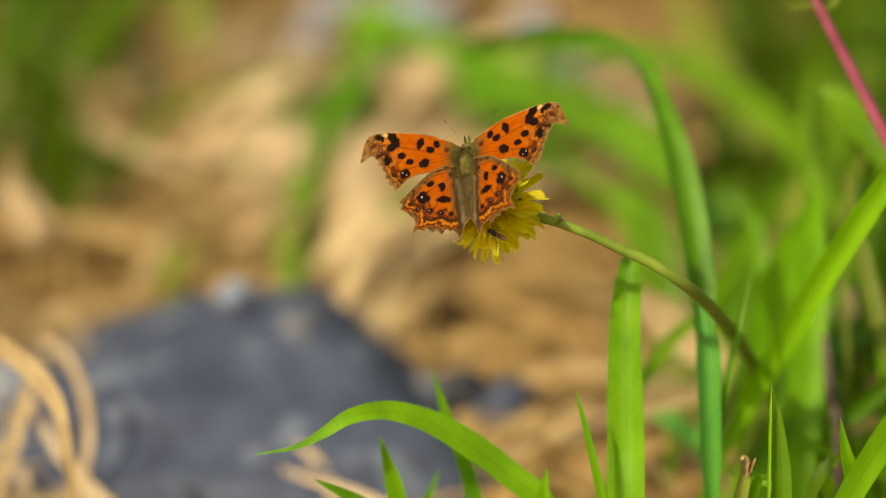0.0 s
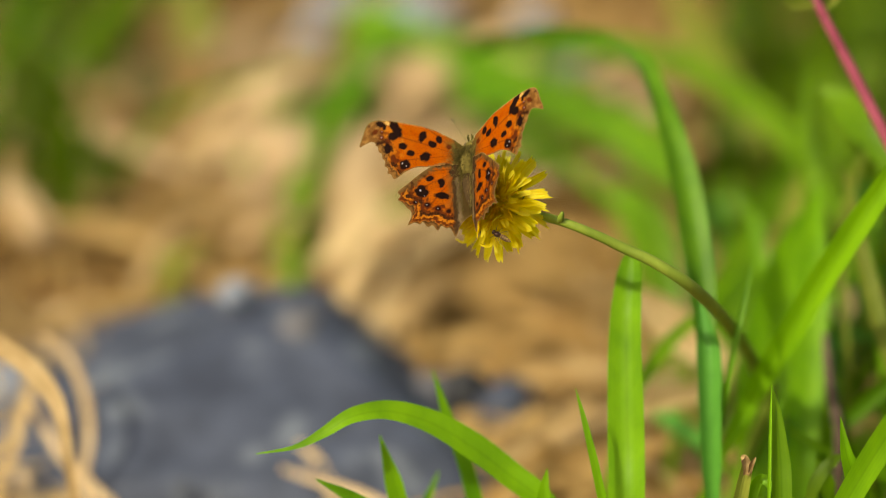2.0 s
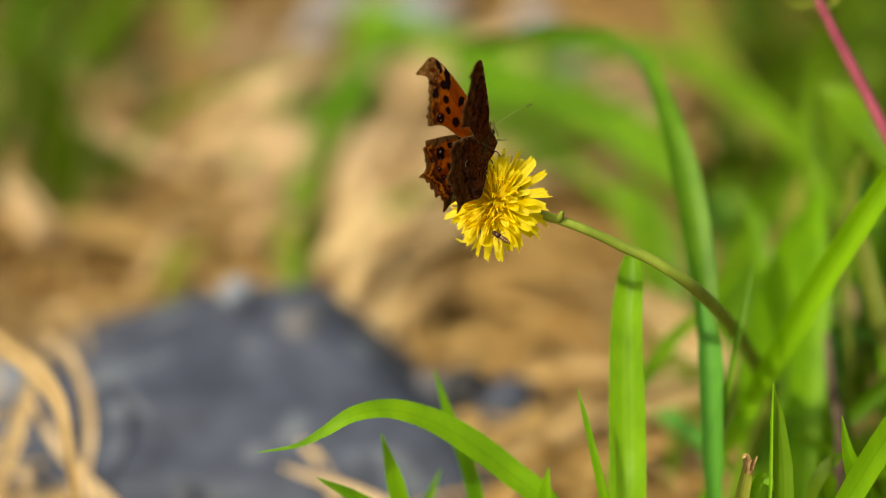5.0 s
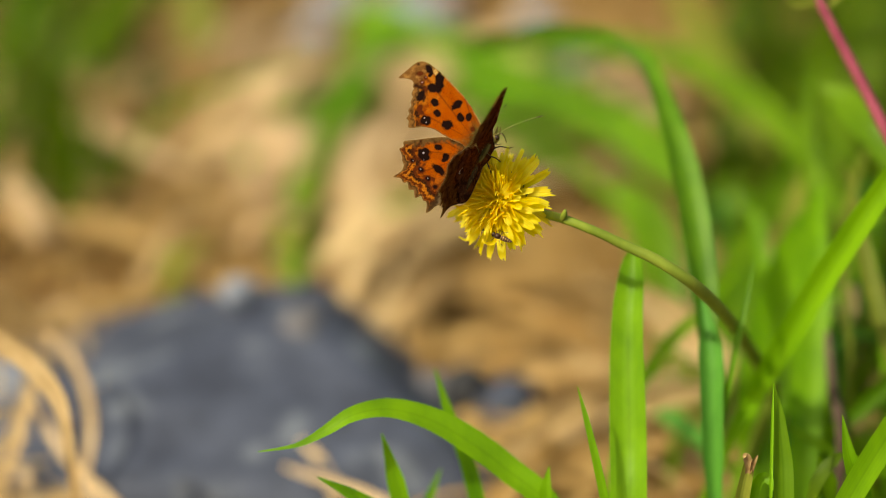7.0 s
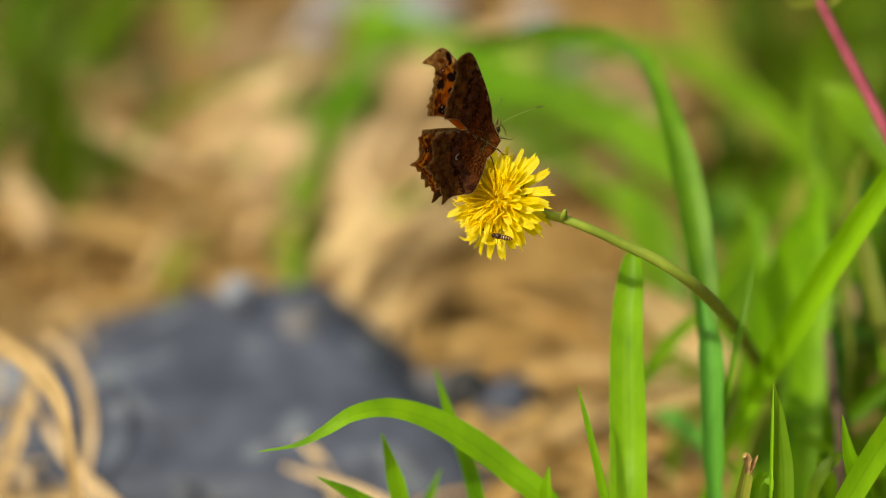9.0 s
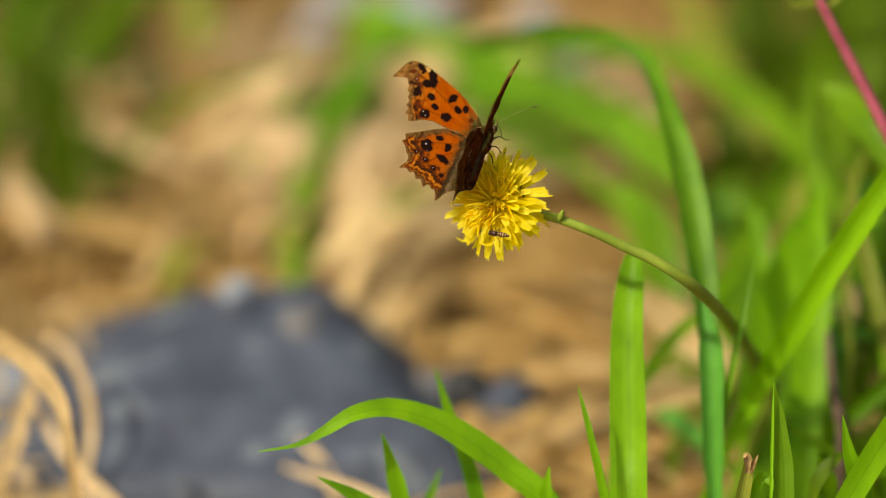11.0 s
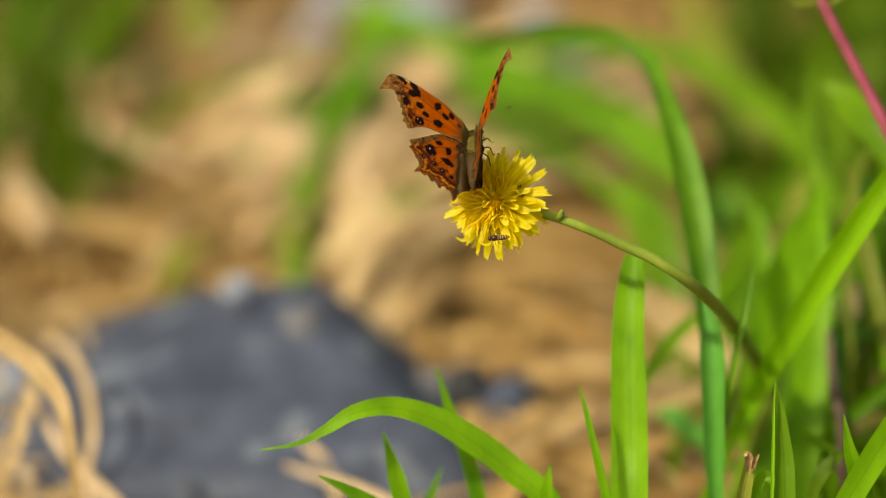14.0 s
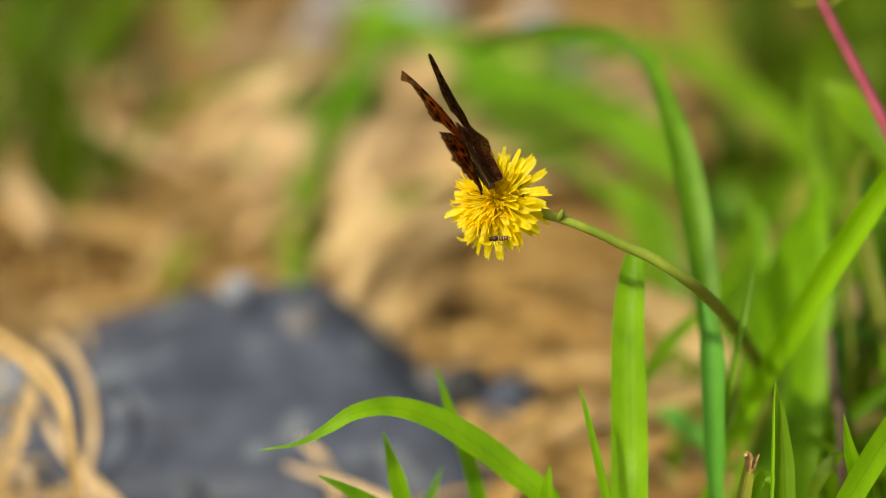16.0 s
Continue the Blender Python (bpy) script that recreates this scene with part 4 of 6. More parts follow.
plant = grass_plant("broad green leaves low over the pale straw", (-0.0397, 0.3856))
for pts, w, m in (
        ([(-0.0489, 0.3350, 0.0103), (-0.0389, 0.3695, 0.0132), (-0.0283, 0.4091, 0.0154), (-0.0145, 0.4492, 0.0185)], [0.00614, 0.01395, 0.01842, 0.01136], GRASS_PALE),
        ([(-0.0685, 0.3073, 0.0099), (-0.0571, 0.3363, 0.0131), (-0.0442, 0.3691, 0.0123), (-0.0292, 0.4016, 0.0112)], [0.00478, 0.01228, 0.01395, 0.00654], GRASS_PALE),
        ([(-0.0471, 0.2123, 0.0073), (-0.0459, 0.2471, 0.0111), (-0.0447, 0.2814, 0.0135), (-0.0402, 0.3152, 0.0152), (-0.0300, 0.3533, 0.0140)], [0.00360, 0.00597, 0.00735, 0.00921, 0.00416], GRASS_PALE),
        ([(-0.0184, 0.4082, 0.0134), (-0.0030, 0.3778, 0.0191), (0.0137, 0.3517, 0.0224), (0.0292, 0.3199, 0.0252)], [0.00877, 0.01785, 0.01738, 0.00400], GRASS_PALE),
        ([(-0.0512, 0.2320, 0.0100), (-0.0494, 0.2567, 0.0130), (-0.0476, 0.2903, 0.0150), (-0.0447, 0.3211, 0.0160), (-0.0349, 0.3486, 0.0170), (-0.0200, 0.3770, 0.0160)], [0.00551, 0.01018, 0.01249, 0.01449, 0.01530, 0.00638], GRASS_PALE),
        ([(-0.0292, 0.2320, 0.0120), (-0.0227, 0.2468, 0.0150), (-0.0117, 0.2616, 0.0170), (0.0031, 0.2818, 0.0140)], [0.00220, 0.00670, 0.00756, 0.00232], OLIVE),
        ([(-0.0493, 0.2298, 0.0110), (-0.0458, 0.2545, 0.0150), (-0.0431, 0.2856, 0.0170), (-0.0368, 0.3175, 0.0190)], [0.00366, 0.00901, 0.01009, 0.00320], OLIVE),
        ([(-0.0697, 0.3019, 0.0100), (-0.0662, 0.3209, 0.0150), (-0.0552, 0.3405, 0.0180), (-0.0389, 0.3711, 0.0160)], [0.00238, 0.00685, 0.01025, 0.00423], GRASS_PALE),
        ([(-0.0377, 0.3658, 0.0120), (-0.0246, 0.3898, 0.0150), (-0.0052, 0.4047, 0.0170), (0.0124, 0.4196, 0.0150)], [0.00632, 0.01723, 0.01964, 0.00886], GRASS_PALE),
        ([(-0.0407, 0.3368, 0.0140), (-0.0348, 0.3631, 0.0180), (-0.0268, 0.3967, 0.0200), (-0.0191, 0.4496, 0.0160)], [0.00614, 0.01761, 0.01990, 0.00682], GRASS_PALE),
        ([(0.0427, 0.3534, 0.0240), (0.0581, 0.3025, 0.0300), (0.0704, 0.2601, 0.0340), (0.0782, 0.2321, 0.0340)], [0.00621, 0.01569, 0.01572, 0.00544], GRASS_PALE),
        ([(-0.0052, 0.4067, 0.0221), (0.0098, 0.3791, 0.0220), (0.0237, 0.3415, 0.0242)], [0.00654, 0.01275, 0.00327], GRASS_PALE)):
    leaf(plant, pts, w, m, root=False, facing=(-0.4, -0.7, 0.6))


def build_back_grass():
    rng = random.Random(12)
    verts, faces, uvs = [], [], []
    for k in range(170):
        y = rng.uniform(0.06, 0.62)
        x = rng.uniform(0.085, 0.19) + 0.14 * max(0, y - 0.06) + rng.uniform(0, 0.12) * (k % 3 == 0)
        h = rng.uniform(0.03, 0.09) if y > 0.24 else rng.uniform(0.035, 0.07)
        lean = Vector((max(-0.25, min(0.8, rng.gauss(0.15, 0.3))), rng.gauss(-0.1, 0.3), 0)) * h
        p0 = Vector((x, y, -0.004))
        p1 = p0 + lean * 0.25 + Vector((0, 0, h * 0.55))
        p2 = p0 + lean * 0.7 + Vector((0, 0, h * 0.9))
        p3 = p0 + lean * 1.3 + Vector((0, 0, h * rng.uniform(0.75, 1.05)))
        w = rng.uniform(0.003, 0.0085)
        ribbon(verts, faces, uvs, [p0, p1, p2, p3], [w * 0.7, w, w * 0.8, 0.0003], facing=(rng.gauss(0, 0.5), -0.8, 0.4), fold=0.4, n=12, twist=rng.gauss(0, 0.8), across=2)
    for k in range(420):
        y = rng.uniform(0.36, 0.95)
        x = rng.uniform(0.07, 0.24) + 0.22 * y
        h = rng.uniform(0.02, 0.08)
        lean = Vector((rng.gauss(-0.1, 0.5), rng.gauss(0, 0.4), 0)) * h
        p0 = Vector((x, y, -0.004))
        w = rng.uniform(0.003, 0.009)
        ribbon(verts, faces, uvs, [p0, p0 + lean * 0.3 + Vector((0, 0, h * 0.6)), p0 + lean + Vector((0, 0, h))], [w * 0.7, w, 0.0003], facing=(0, -0.8, 0.4), fold=0.4, n=10, across=2)
    for k in range(260):
        y = rng.uniform(0.23, 0.55)
        x = rng.uniform(0.078, 0.150) + 0.12 * (y - 0.24)
        h = rng.uniform(0.015, 0.045)
        lean = Vector((rng.gauss(0.2, 0.6), rng.gauss(0, 0.5), 0)) * h
        p0 = Vector((x, y, -0.004))
        w = rng.uniform(0.003, 0.008)
        ribbon(verts, faces, uvs, [p0, p0 + lean * 0.3 + Vector((0, 0, h * 0.6)), p0 + lean + Vector((0, 0, h))], [w * 0.7, w, 0.0003], facing=(rng.gauss(0, 0.4), -0.8, 0.4), fold=0.4, n=10, across=2)
    for k in range(230):
        y = rng.uniform(0.26, 0.75)
        x = rng.uniform(-0.30, -0.115) - 0.2 * (y - 0.31)
        h = rng.uniform(0.03, 0.10)
        lean = Vector((rng.gauss(0.0, 0.5), rng.gauss(0, 0.4), 0)) * h
        p0 = Vector((x, y, -0.004))
        w = rng.uniform(0.003, 0.008)
        ribbon(verts, faces, uvs, [p0, p0 + lean * 0.3 + Vector((0, 0, h * 0.6)), p0 + lean + Vector((0, 0, h))], [w * 0.7, w, 0.0003], facing=(0, -0.8, 0.4), fold=0.4, n=10, across=2)
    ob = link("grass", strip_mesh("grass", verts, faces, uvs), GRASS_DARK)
    tagged(ob, "thicket of grass behind, its green darkened for shade", "grass", kind="stuff")


build_back_grass()

dry = thing("dead_stem", "thin dull purple-brown dead stem among grass blades", "stem", (0.0983, 0.0332, 0))
stem = part("stem", tube([(0.0983, 0.0332, -0.004), (0.0983, 0.0332, 0.0493), (0.0970, 0.0441, 0.0608), (0.0968, 0.0608, 0.0729)], [0.0015, 0.0014, 0.0013, 0.0008], 20), DEAD, dry)
stem.matrix_parent_inverse = Matrix.Translation(-Vector(dry.location))
weed = thing("weed_stem", "smooth pink weed stem rising through the grass", "stem", (0.1284, 0.0083, 0))
stem = part("stem", tube([(0.1337, 0.0027, -0.005), (0.1242, 0.0205, 0.0930), (0.1144, 0.0348, 0.1142), (0.1058, 0.0482, 0.1287), (0.0984, 0.0586, 0.1415), (0.0917, 0.0672, 0.1530), (0.0873, 0.0744, 0.1612)],
                         [0.0016, 0.0016, 0.0016, 0.0015, 0.0014, 0.0012, 0.0012], 30), PINK, weed)
stem.matrix_parent_inverse = Matrix.Translation(-Vector(weed.location))
for pts, w in (([(0.0915, 0.0675, 0.1535), (0.0883, 0.0669, 0.1545), (0.0849, 0.0657, 0.1544), (0.0820, 0.0654, 0.1562)], [0.00109, 0.00245, 0.00190, 0.0003]),
               ([(0.0920, 0.0670, 0.1525), (0.0952, 0.0691, 0.1546), (0.0981, 0.0713, 0.1570)], [0.00082, 0.00164, 0.0003])):
    leaf(weed, pts, w, OLIVE, root=False, name="stem_leaf", label="small olive leaf on the pink stem")

# ---- flower ----
FOOT = (0.0703, 0.0399, -0.0040)
flower = thing("hawkweed_flower", "yellow many-petalled flower on a curved green stem", "flower", FOOT)
TO_FLOWER = Matrix.Translation(-Vector(FOOT))
HEAD = Vector((0.01163, 0.00651, 0.12924))
AXIS = Vector((-0.5793, -0.6048, 0.5465))
SPIN = AXIS.to_track_quat("Z", "Y").to_matrix().to_4x4()
BACK = HEAD - AXIS * 0.0066
stem = part("stem", tube([FOOT, (0.0710, 0.0439, 0.0200), (0.0815, 0.0428, 0.0580), (0.0787, 0.0394, 0.0673), (0.0727, 0.0314, 0.0808), (0.0642, 0.0120, 0.0987), (0.0557, 0.0010, 0.1113), (0.0476, 0.0010, 0.1169), (0.0406, 0.0026, 0.1197), (0.0349, 0.0033, 0.1224), (0.0261, 0.0057, 0.1250), tuple(BACK - AXIS * 0.002)],
                         [0.0020, 0.0020, 0.0018, 0.0017, 0.0016, 0.0015, 0.0014, 0.0013, 0.0012, 0.0011, 0.00105, 0.0012], 54, 12), STEM, flower)
stem.matrix_parent_inverse = TO_FLOWER
bud = part("bud", tube([(0.0267, 0.0046, 0.1251), (0.0270, 0.0041, 0.1264), (0.0273, 0.0037, 0.1279)], [0.0005, 0.0008, 0.0003], 8, 8), STEM, flower, "tiny green bud on the stem")
bud.matrix_parent_inverse = TO_FLOWER
cup = part("involucre", lathe([(-0.0008, 0.0012, 0), (0.0004, 0.0028, 0), (0.002, 0.0036, 0), (0.0036, 0.0038, 0), (0.0044, 0.0034, 0)]), BRACT, flower, "dark green flower cup")
cup.matrix_parent_inverse = TO_FLOWER
cup.matrix_basis = Matrix.Translation(BACK) @ SPIN @ pose(0, 0, 0, 90, 0, 0)


def petal_mesh(name, length, width, curl, seed):
    """A strap petal along +X from the centre, toothed at its tip, curling up along its length."""
    rng = random.Random(seed)
    n, cols = 12, 6
    verts, faces, uvs = [], [], []
    sway = rng.gauss(0, 0.08)
    teeth = [rng.uniform(-0.02, 0.09) for _ in range(cols + 1)]
    for i in range(n + 1):
        u = i / n
        w = width * (0.45 + 0.55 * min(1, u * 1.6)) * (1 - 0.25 * max(0, u - 0.8) / 0.2)
        for j in range(cols + 1):
            s = j / cols * 2 - 1
            uu = u * (1 - (teeth[j] if u > 0.9 else 0) + (0.02 if j % 2 else -0.02) * (u > 0.95))
            ang = curl * uu
            r = length * uu
            groove = 0.00012 * math.cos(s * 9) * min(1, 4 * u)
            verts.append((r * math.cos(ang * 0.5), s * w / 2 + sway * r * uu, r * math.sin(ang * 0.5) + 0.00035 * s * s + groove))
            uvs.append((j / cols, u))
    for i in range(n):
        for j in range(cols):
            a = i * (cols + 1) + j
            faces.append((a, a + 1, a + cols + 2, a + cols + 1))
    return strip_mesh(name, verts, faces, uvs)


def build_head():
    rng = random.Random(8)
    frame_ = Matrix.Translation(HEAD) @ SPIN
    for count, length, width, lift, base, curl in ((26, 0.0117, 0.0021, -14, -0.0022, -0.1), (24, 0.0110, 0.0020, -3, -0.0016, -0.15), (24, 0.0097, 0.0018, 9, -0.001, -0.2), (22, 0.0081, 0.0016, 22, -0.0005, -0.3),
                                                   (20, 0.0064, 0.0013, 40, 0.0, -0.25)):
        kinds = [petal_mesh("petal", length * k, width, curl, 10 * count + i) for i, k in enumerate((0.88, 0.97, 1.0, 1.06))]
        for i in range(count):
            ob = link("petal", kinds[rng.randrange(4)], PETAL, flower)
            turn = 360 * i / count + rng.gauss(0, 4.5)
            ob.matrix_parent_inverse = TO_FLOWER
            ob.matrix_basis = frame_ @ pose(0, 0, base, 0, 0, turn) @ pose(0.0012, 0, 0, rng.gauss(0, 14), -lift + rng.gauss(0, 7), 0)
    kinds = []
    for i in range(4):
        bm = tube([(0, 0, 0), (0.0004, 0, 0.002), (0.0006 + 0.0003 * i, 0.0002, 0.0038), (0.0013 + 0.0003 * i, 0.0004 * (i - 1.5), 0.0047)], [0.00028, 0.00024, 0.0002, 0.0001], 8, 5)
        mesh = bpy.data.meshes.new("floret")
        bm.to_mesh(mesh)
        bm.free()
        mesh.shade_smooth()
        kinds.append(mesh)
    for i in range(96):
        r, a = 0.0056 * math.sqrt((i + 0.5) / 96), i * 2.39996
        ob = link("floret", kinds[i % 4], FLORET, flower)
        ob.matrix_parent_inverse = TO_FLOWER
        ob.matrix_basis = frame_ @ pose(r * math.cos(a), r * math.sin(a), 0.0008, 0, 0, math.degrees(a) + rng.gauss(0, 25)) @ pose(0, 0, 0, 0, 5 + 4500 * r + rng.gauss(0, 8), 0)
    for base, mid, tip in (((-0.0040, -0.0088, -0.0016), (-0.0048, -0.0108, -0.0020), (-0.0060, -0.0108, -0.0006)), ((0.0036, -0.0084, -0.0010), (0.0030, -0.0098, -0.0002), (0.0018, -0.0098, 0.0006))):
        verts, faces, uvs = [], [], []
        ribbon(verts, faces, uvs, [(0.3 * base[0], 0.3 * base[1], -0.001), base, mid, tip], [0.0006, 0.0009, 0.0007, 0.0003], facing=(0, 0, 1), fold=0.6, n=16)
        ob = link("petal", strip_mesh("petal", verts, faces, uvs), PETAL, flower, "narrow curled pale petal")
        ob.matrix_parent_inverse = TO_FLOWER
        ob.matrix_basis = frame_
    bract = petal_mesh("bract", 0.0075, 0.0017, -0.1, 3)
    for i in range(12):
        ob = link("bract", bract, BRACT, flower)
        ob.matrix_parent_inverse = TO_FLOWER
        ob.matrix_basis = frame_ @ pose(0, 0, -0.0062, 0, 0, 30 * i) @ pose(0.003, 0, 0, 0, -52 + 5 * (i % 3), 0)


build_head()


# ---- butterfly ----
from mathutils import geometry


def wing_net(edge, root, paint, lift, outer, camber, step=0.165):
    """One face of a wing: a fine net inside its scalloped edge, softly ribbed by its veins."""
    rng = random.Random(2)
    rim = [Vector((p.x, p.y)) for p in curve_points([(x, y, 0) for x, y in edge], 330)]
    n = len(rim)
    poly = np.array([(p.x, p.y) for p in rim])
    nxt = np.roll(poly, -1, axis=0)

    def inside(x, y):
        a = (poly[:, 1] > y) != (nxt[:, 1] > y)
        with np.errstate(divide="ignore", invalid="ignore"):
            t = (nxt[:, 0] - poly[:, 0]) * (y - poly[:, 1]) / (nxt[:, 1] - poly[:, 1]) + poly[:, 0]
        return np.count_nonzero(a & (x < t)) % 2 == 1

    net = list(rim)
    lo, hi = poly.min(axis=0), poly.max(axis=0)
    for i in range(int((hi[0] - lo[0]) / step) + 1):
        for j in range(int((hi[1] - lo[1]) / step) + 1):
            x, y = lo[0] + (i + 0.5 * (j % 2)) * step, lo[1] + j * step
            if np.min(np.hypot(poly[:, 0] - x, poly[:, 1] - y)) > 0.6 * step and inside(x, y):
                net.append(Vector((x + rng.uniform(-0.03, 0.03), y + rng.uniform(-0.03, 0.03))))
    pts, _, faces, *_ = geometry.delaunay_2d_cdt(net, [(i, (i + 1) % n) for i in range(n)], [], 1, 1e-6)
    verts, tint = [], []
    first, last = int(outer[0] * n), int(outer[1] * n)
    for p in pts:
        d, f = p.x, p.y
        gap = np.hypot(poly[:, 0] - d, poly[:, 1] - f)
        e, rim_gap, s = float(gap[first:last].min()), float(gap.min()), int(gap.argmin()) / n
        far = math.hypot(d - root[0], f - root[1])
        ang = math.atan2(f - root[1], d - root[0])
        r = far / 22
        z = lift + 0.10 * min(1, far / 6) * math.cos(ang * 15) + 0.10 * math.sin(min(1, r) * math.pi) - 0.4 * r * r
        z -= 0.31 * (0.7 - d + math.sqrt((0.7 - d) ** 2 + 0.5)) + 0.012 * max(0.0, far - 14) ** 2 + camber * max(0.0, f - 3 - 0.35 * d) ** 2
        verts.append((d * 0.001, f * 0.001, z * 0.001))
        tint.append((*paint(d, f, e, rim_gap, s, ang), 1.0))
    return verts, [tuple(q) for q in faces], tint


def wing_mesh(name, side, net):
    verts, faces, tint = net
    mesh = bpy.data.meshes.new(name)
    mesh.from_pydata([(side * x, y, z) for x, y, z in verts], [], faces)
    layer = mesh.color_attributes.new("pattern", "FLOAT_COLOR", "POINT")
    layer.data.foreach_set("color", np.array(tint, dtype=np.float32).ravel())
    mesh.shade_smooth()
    return mesh


def blend(a, b, t):
    t = max(0.0, min(1.0, t))
    return tuple(p + (q - p) * t for p, q in zip(a, b))


def patch(d, f, spot, soft=0.11):
    """How far a point lies inside an oval mark (centre, half sizes, turn)."""
    x, y, a, b, turn = spot
    a, b = a * 1.02, b * 1.02
    c, s = math.cos(radians(turn)), math.sin(radians(turn))
    u, v = d - x, f - y
    wob = 0.30 * noise.noise(Vector((d * 1.1, f * 1.1, 7))) + 0.10 * noise.noise(Vector((d * 3.1, f * 3.1, 7)))
    q = math.hypot((u * c + v * s) / a, (v * c - u * s) / b) + wob
    return (1 + soft - q) / (2 * soft)


ORANGE, AMBERISH, BLACK, PALE = (0.355, 0.056, 0.002), (0.41, 0.092, 0.005), (0.011, 0.004, 0.003), (0.66, 0.40, 0.13)
GOLD, UMBER, RUST, TAN = (0.46, 0.155, 0.014), (0.026, 0.009, 0.004), (0.085, 0.016, 0.004), (0.21, 0.118, 0.042)
FORE_MARKS = ((14.3, 11.6, 1.5, 1.0, 60), (16.6, 11.2, 0.7, 0.4, 100), (13.8, 10.3, 2.0, 1.0, 75), (14.8, 8.7, 1.2, 1.0, 0), (12.8, 6.1, 0.95, 0.85, 0), (11.2, 4.2, 0.9, 0.75, 20), (8.0, 3.0, 1.3, 1.05, -30),
              (8.2, 8.1, 1.5, 0.85, 110), (6.1, 5.9, 1.0, 0.85, 60), (4.6, 7.0, 0.7, 1.0, 0), (12.7, 1.5, 1.3, 1.1, 0),
              (16.3, 6.0, 0.75, 1.35, 0), (17.3, 12.2, 1.3, 0.7, 30))
FORE_RUST = ((2.6, 4.9, 0.6, 0.6, 0), (17.5, 8.7, 0.55, 0.6, 20), (17.2, 10.1, 0.5, 0.5, 0), (15.2, 3.4, 0.6, 0.9, 0), (16.0, 7.6, 0.5, 0.6, 0), (18.7, 10.4, 0.5, 0.8, 30), (14.4, 2.6, 0.7, 0.5, 0))
HIND_MARKS = ((7.4, -2.5, 0.9, 0.8, 0), (4.9, -3.7, 0.7, 1.1, 0), (9.4, -5.5, 1.5, 1.35, 0), (4.9, -6.8, 1.7, 0.8, 10), (2.4, -1.3, 0.6, 0.6, 0))
HIND_RUST = ((8.4, -8.8, 0.95, 0.85, 0), (6.0, -9.8, 0.9, 0.8, 0), (11.0, -7.9, 0.75, 0.65, 0), (3.8, -10.6, 0.8, 0.7, 0))
FORE_DOTS = ((13.2, 1.9, 0.17), (12.4, 1.2, 0.12), (17.4, 8.8, 0.12), (17.2, 10.2, 0.09))
HIND_DOTS = ((9.7, -5.2, 0.22), (8.9, -6.5, 0.09), (8.5, -8.7, 0.13), (6.1, -9.7, 0.12), (10.9, -7.8, 0.09))


def vein(ang):
    return max(0.0, math.cos(ang * 15)) ** 30


def mottle(d, f, scale, seed):
    """Dusty patches of wing scales, between -1 and 1."""
    return noise.noise(Vector((d * scale, f * scale, seed)))


def band(e, at, half, soft=0.12):
    """How far a distance from the edge lies inside a band."""
    return max(0.0, min(1.0, (half - abs(e - at)) / soft + 0.5))


def fore_paint(d, f, e, rim, s, ang):
    g = mottle(d, f, 0.5, 3)
    c = blend(ORANGE, AMBERISH, 0.45 + 0.8 * g)
    c = blend(c, GOLD, 0.7 * (d - 12.5) / 4 + 0.8 * mottle(d, f, 0.9, 31))
    c = blend(c, (0.15, 0.070, 0.014), 1.2 - 0.26 * d + 0.3 * g)
    c = blend(c, (0.10, 0.075, 0.020), 2.4 - 1.1 * d + 1.2 * g)
    c = blend(c, (0.16, 0.032, 0.004), 0.8 * vein(ang))
    wob = 0.6 * mottle(d, f, 0.9, 1) + 0.4 * mottle(d, f, 2.4, 2)
    scal = e + 0.35 * math.cos(ang * 15) + 0.9 * wob
    c = blend(c, RUST, band(scal, 2.7, 0.55, 0.5) * (0.55 + 1.1 * mottle(d, f, 0.7, 41)))
    c = blend(c, UMBER, band(scal, 2.0, 0.50, 0.3) * (0.9 + 1.8 * mottle(d, f, 0.8, 42)))
    c = blend(c, (0.20, 0.095, 0.026), (1.35 - scal) / 0.25)
    c = blend(c, UMBER, 0.8 * band(scal, 0.75, 0.18, 0.3))
    tip = d - 17.0 + 0.25 * (f - 9)
    c = blend(c, (0.155, 0.068, 0.018), (tip + 1.6 * wob) / 1.1 * 0.95)
    c = blend(c, UMBER, max(0, min(1, (tip + 1.2) / 0.8)) * min(1, 2.6 * mottle(d, f, 0.6, 21)))
    c = blend(c, (0.33, 0.17, 0.05), max(0, min(1, (tip + 0.6) / 0.8)) * min(1, 1.6 * mottle(d, f, 0.9, 24)))
    for m in FORE_RUST:
        c = blend(c, RUST, patch(d, f, m, 0.3))
    c = blend(c, PALE, 0.95 * patch(d, f, (15.7, 12.3, 0.8, 0.5, 30)))
    c = blend(c, (0.13, 0.030, 0.004), 1.1 * mottle(d, f, 4.6, 11) * min(1, d / 8))
    for m in FORE_MARKS:
        c = blend(c, BLACK, patch(d, f, m, 0.16))
    if s < 0.30:  # pale dusty leading edge
        c = blend(c, (0.42, 0.27, 0.10), (0.34 + 0.25 * wob - rim) / 0.2 * 0.8)
        c = blend(c, UMBER, max(0.0, 2.0 * mottle(d, f, 1.6, 51)) * max(0.0, min(1.0, (0.5 - rim) / 0.2)))
    else:
        c = blend(c, TAN, (0.32 + 0.35 * wob - rim) / 0.16)
    for x, y, q in FORE_DOTS:
        c = blend(c, (0.50, 0.42, 0.50), (q - math.hypot(d - x, f - y)) / 0.14 + 0.3)
    return c


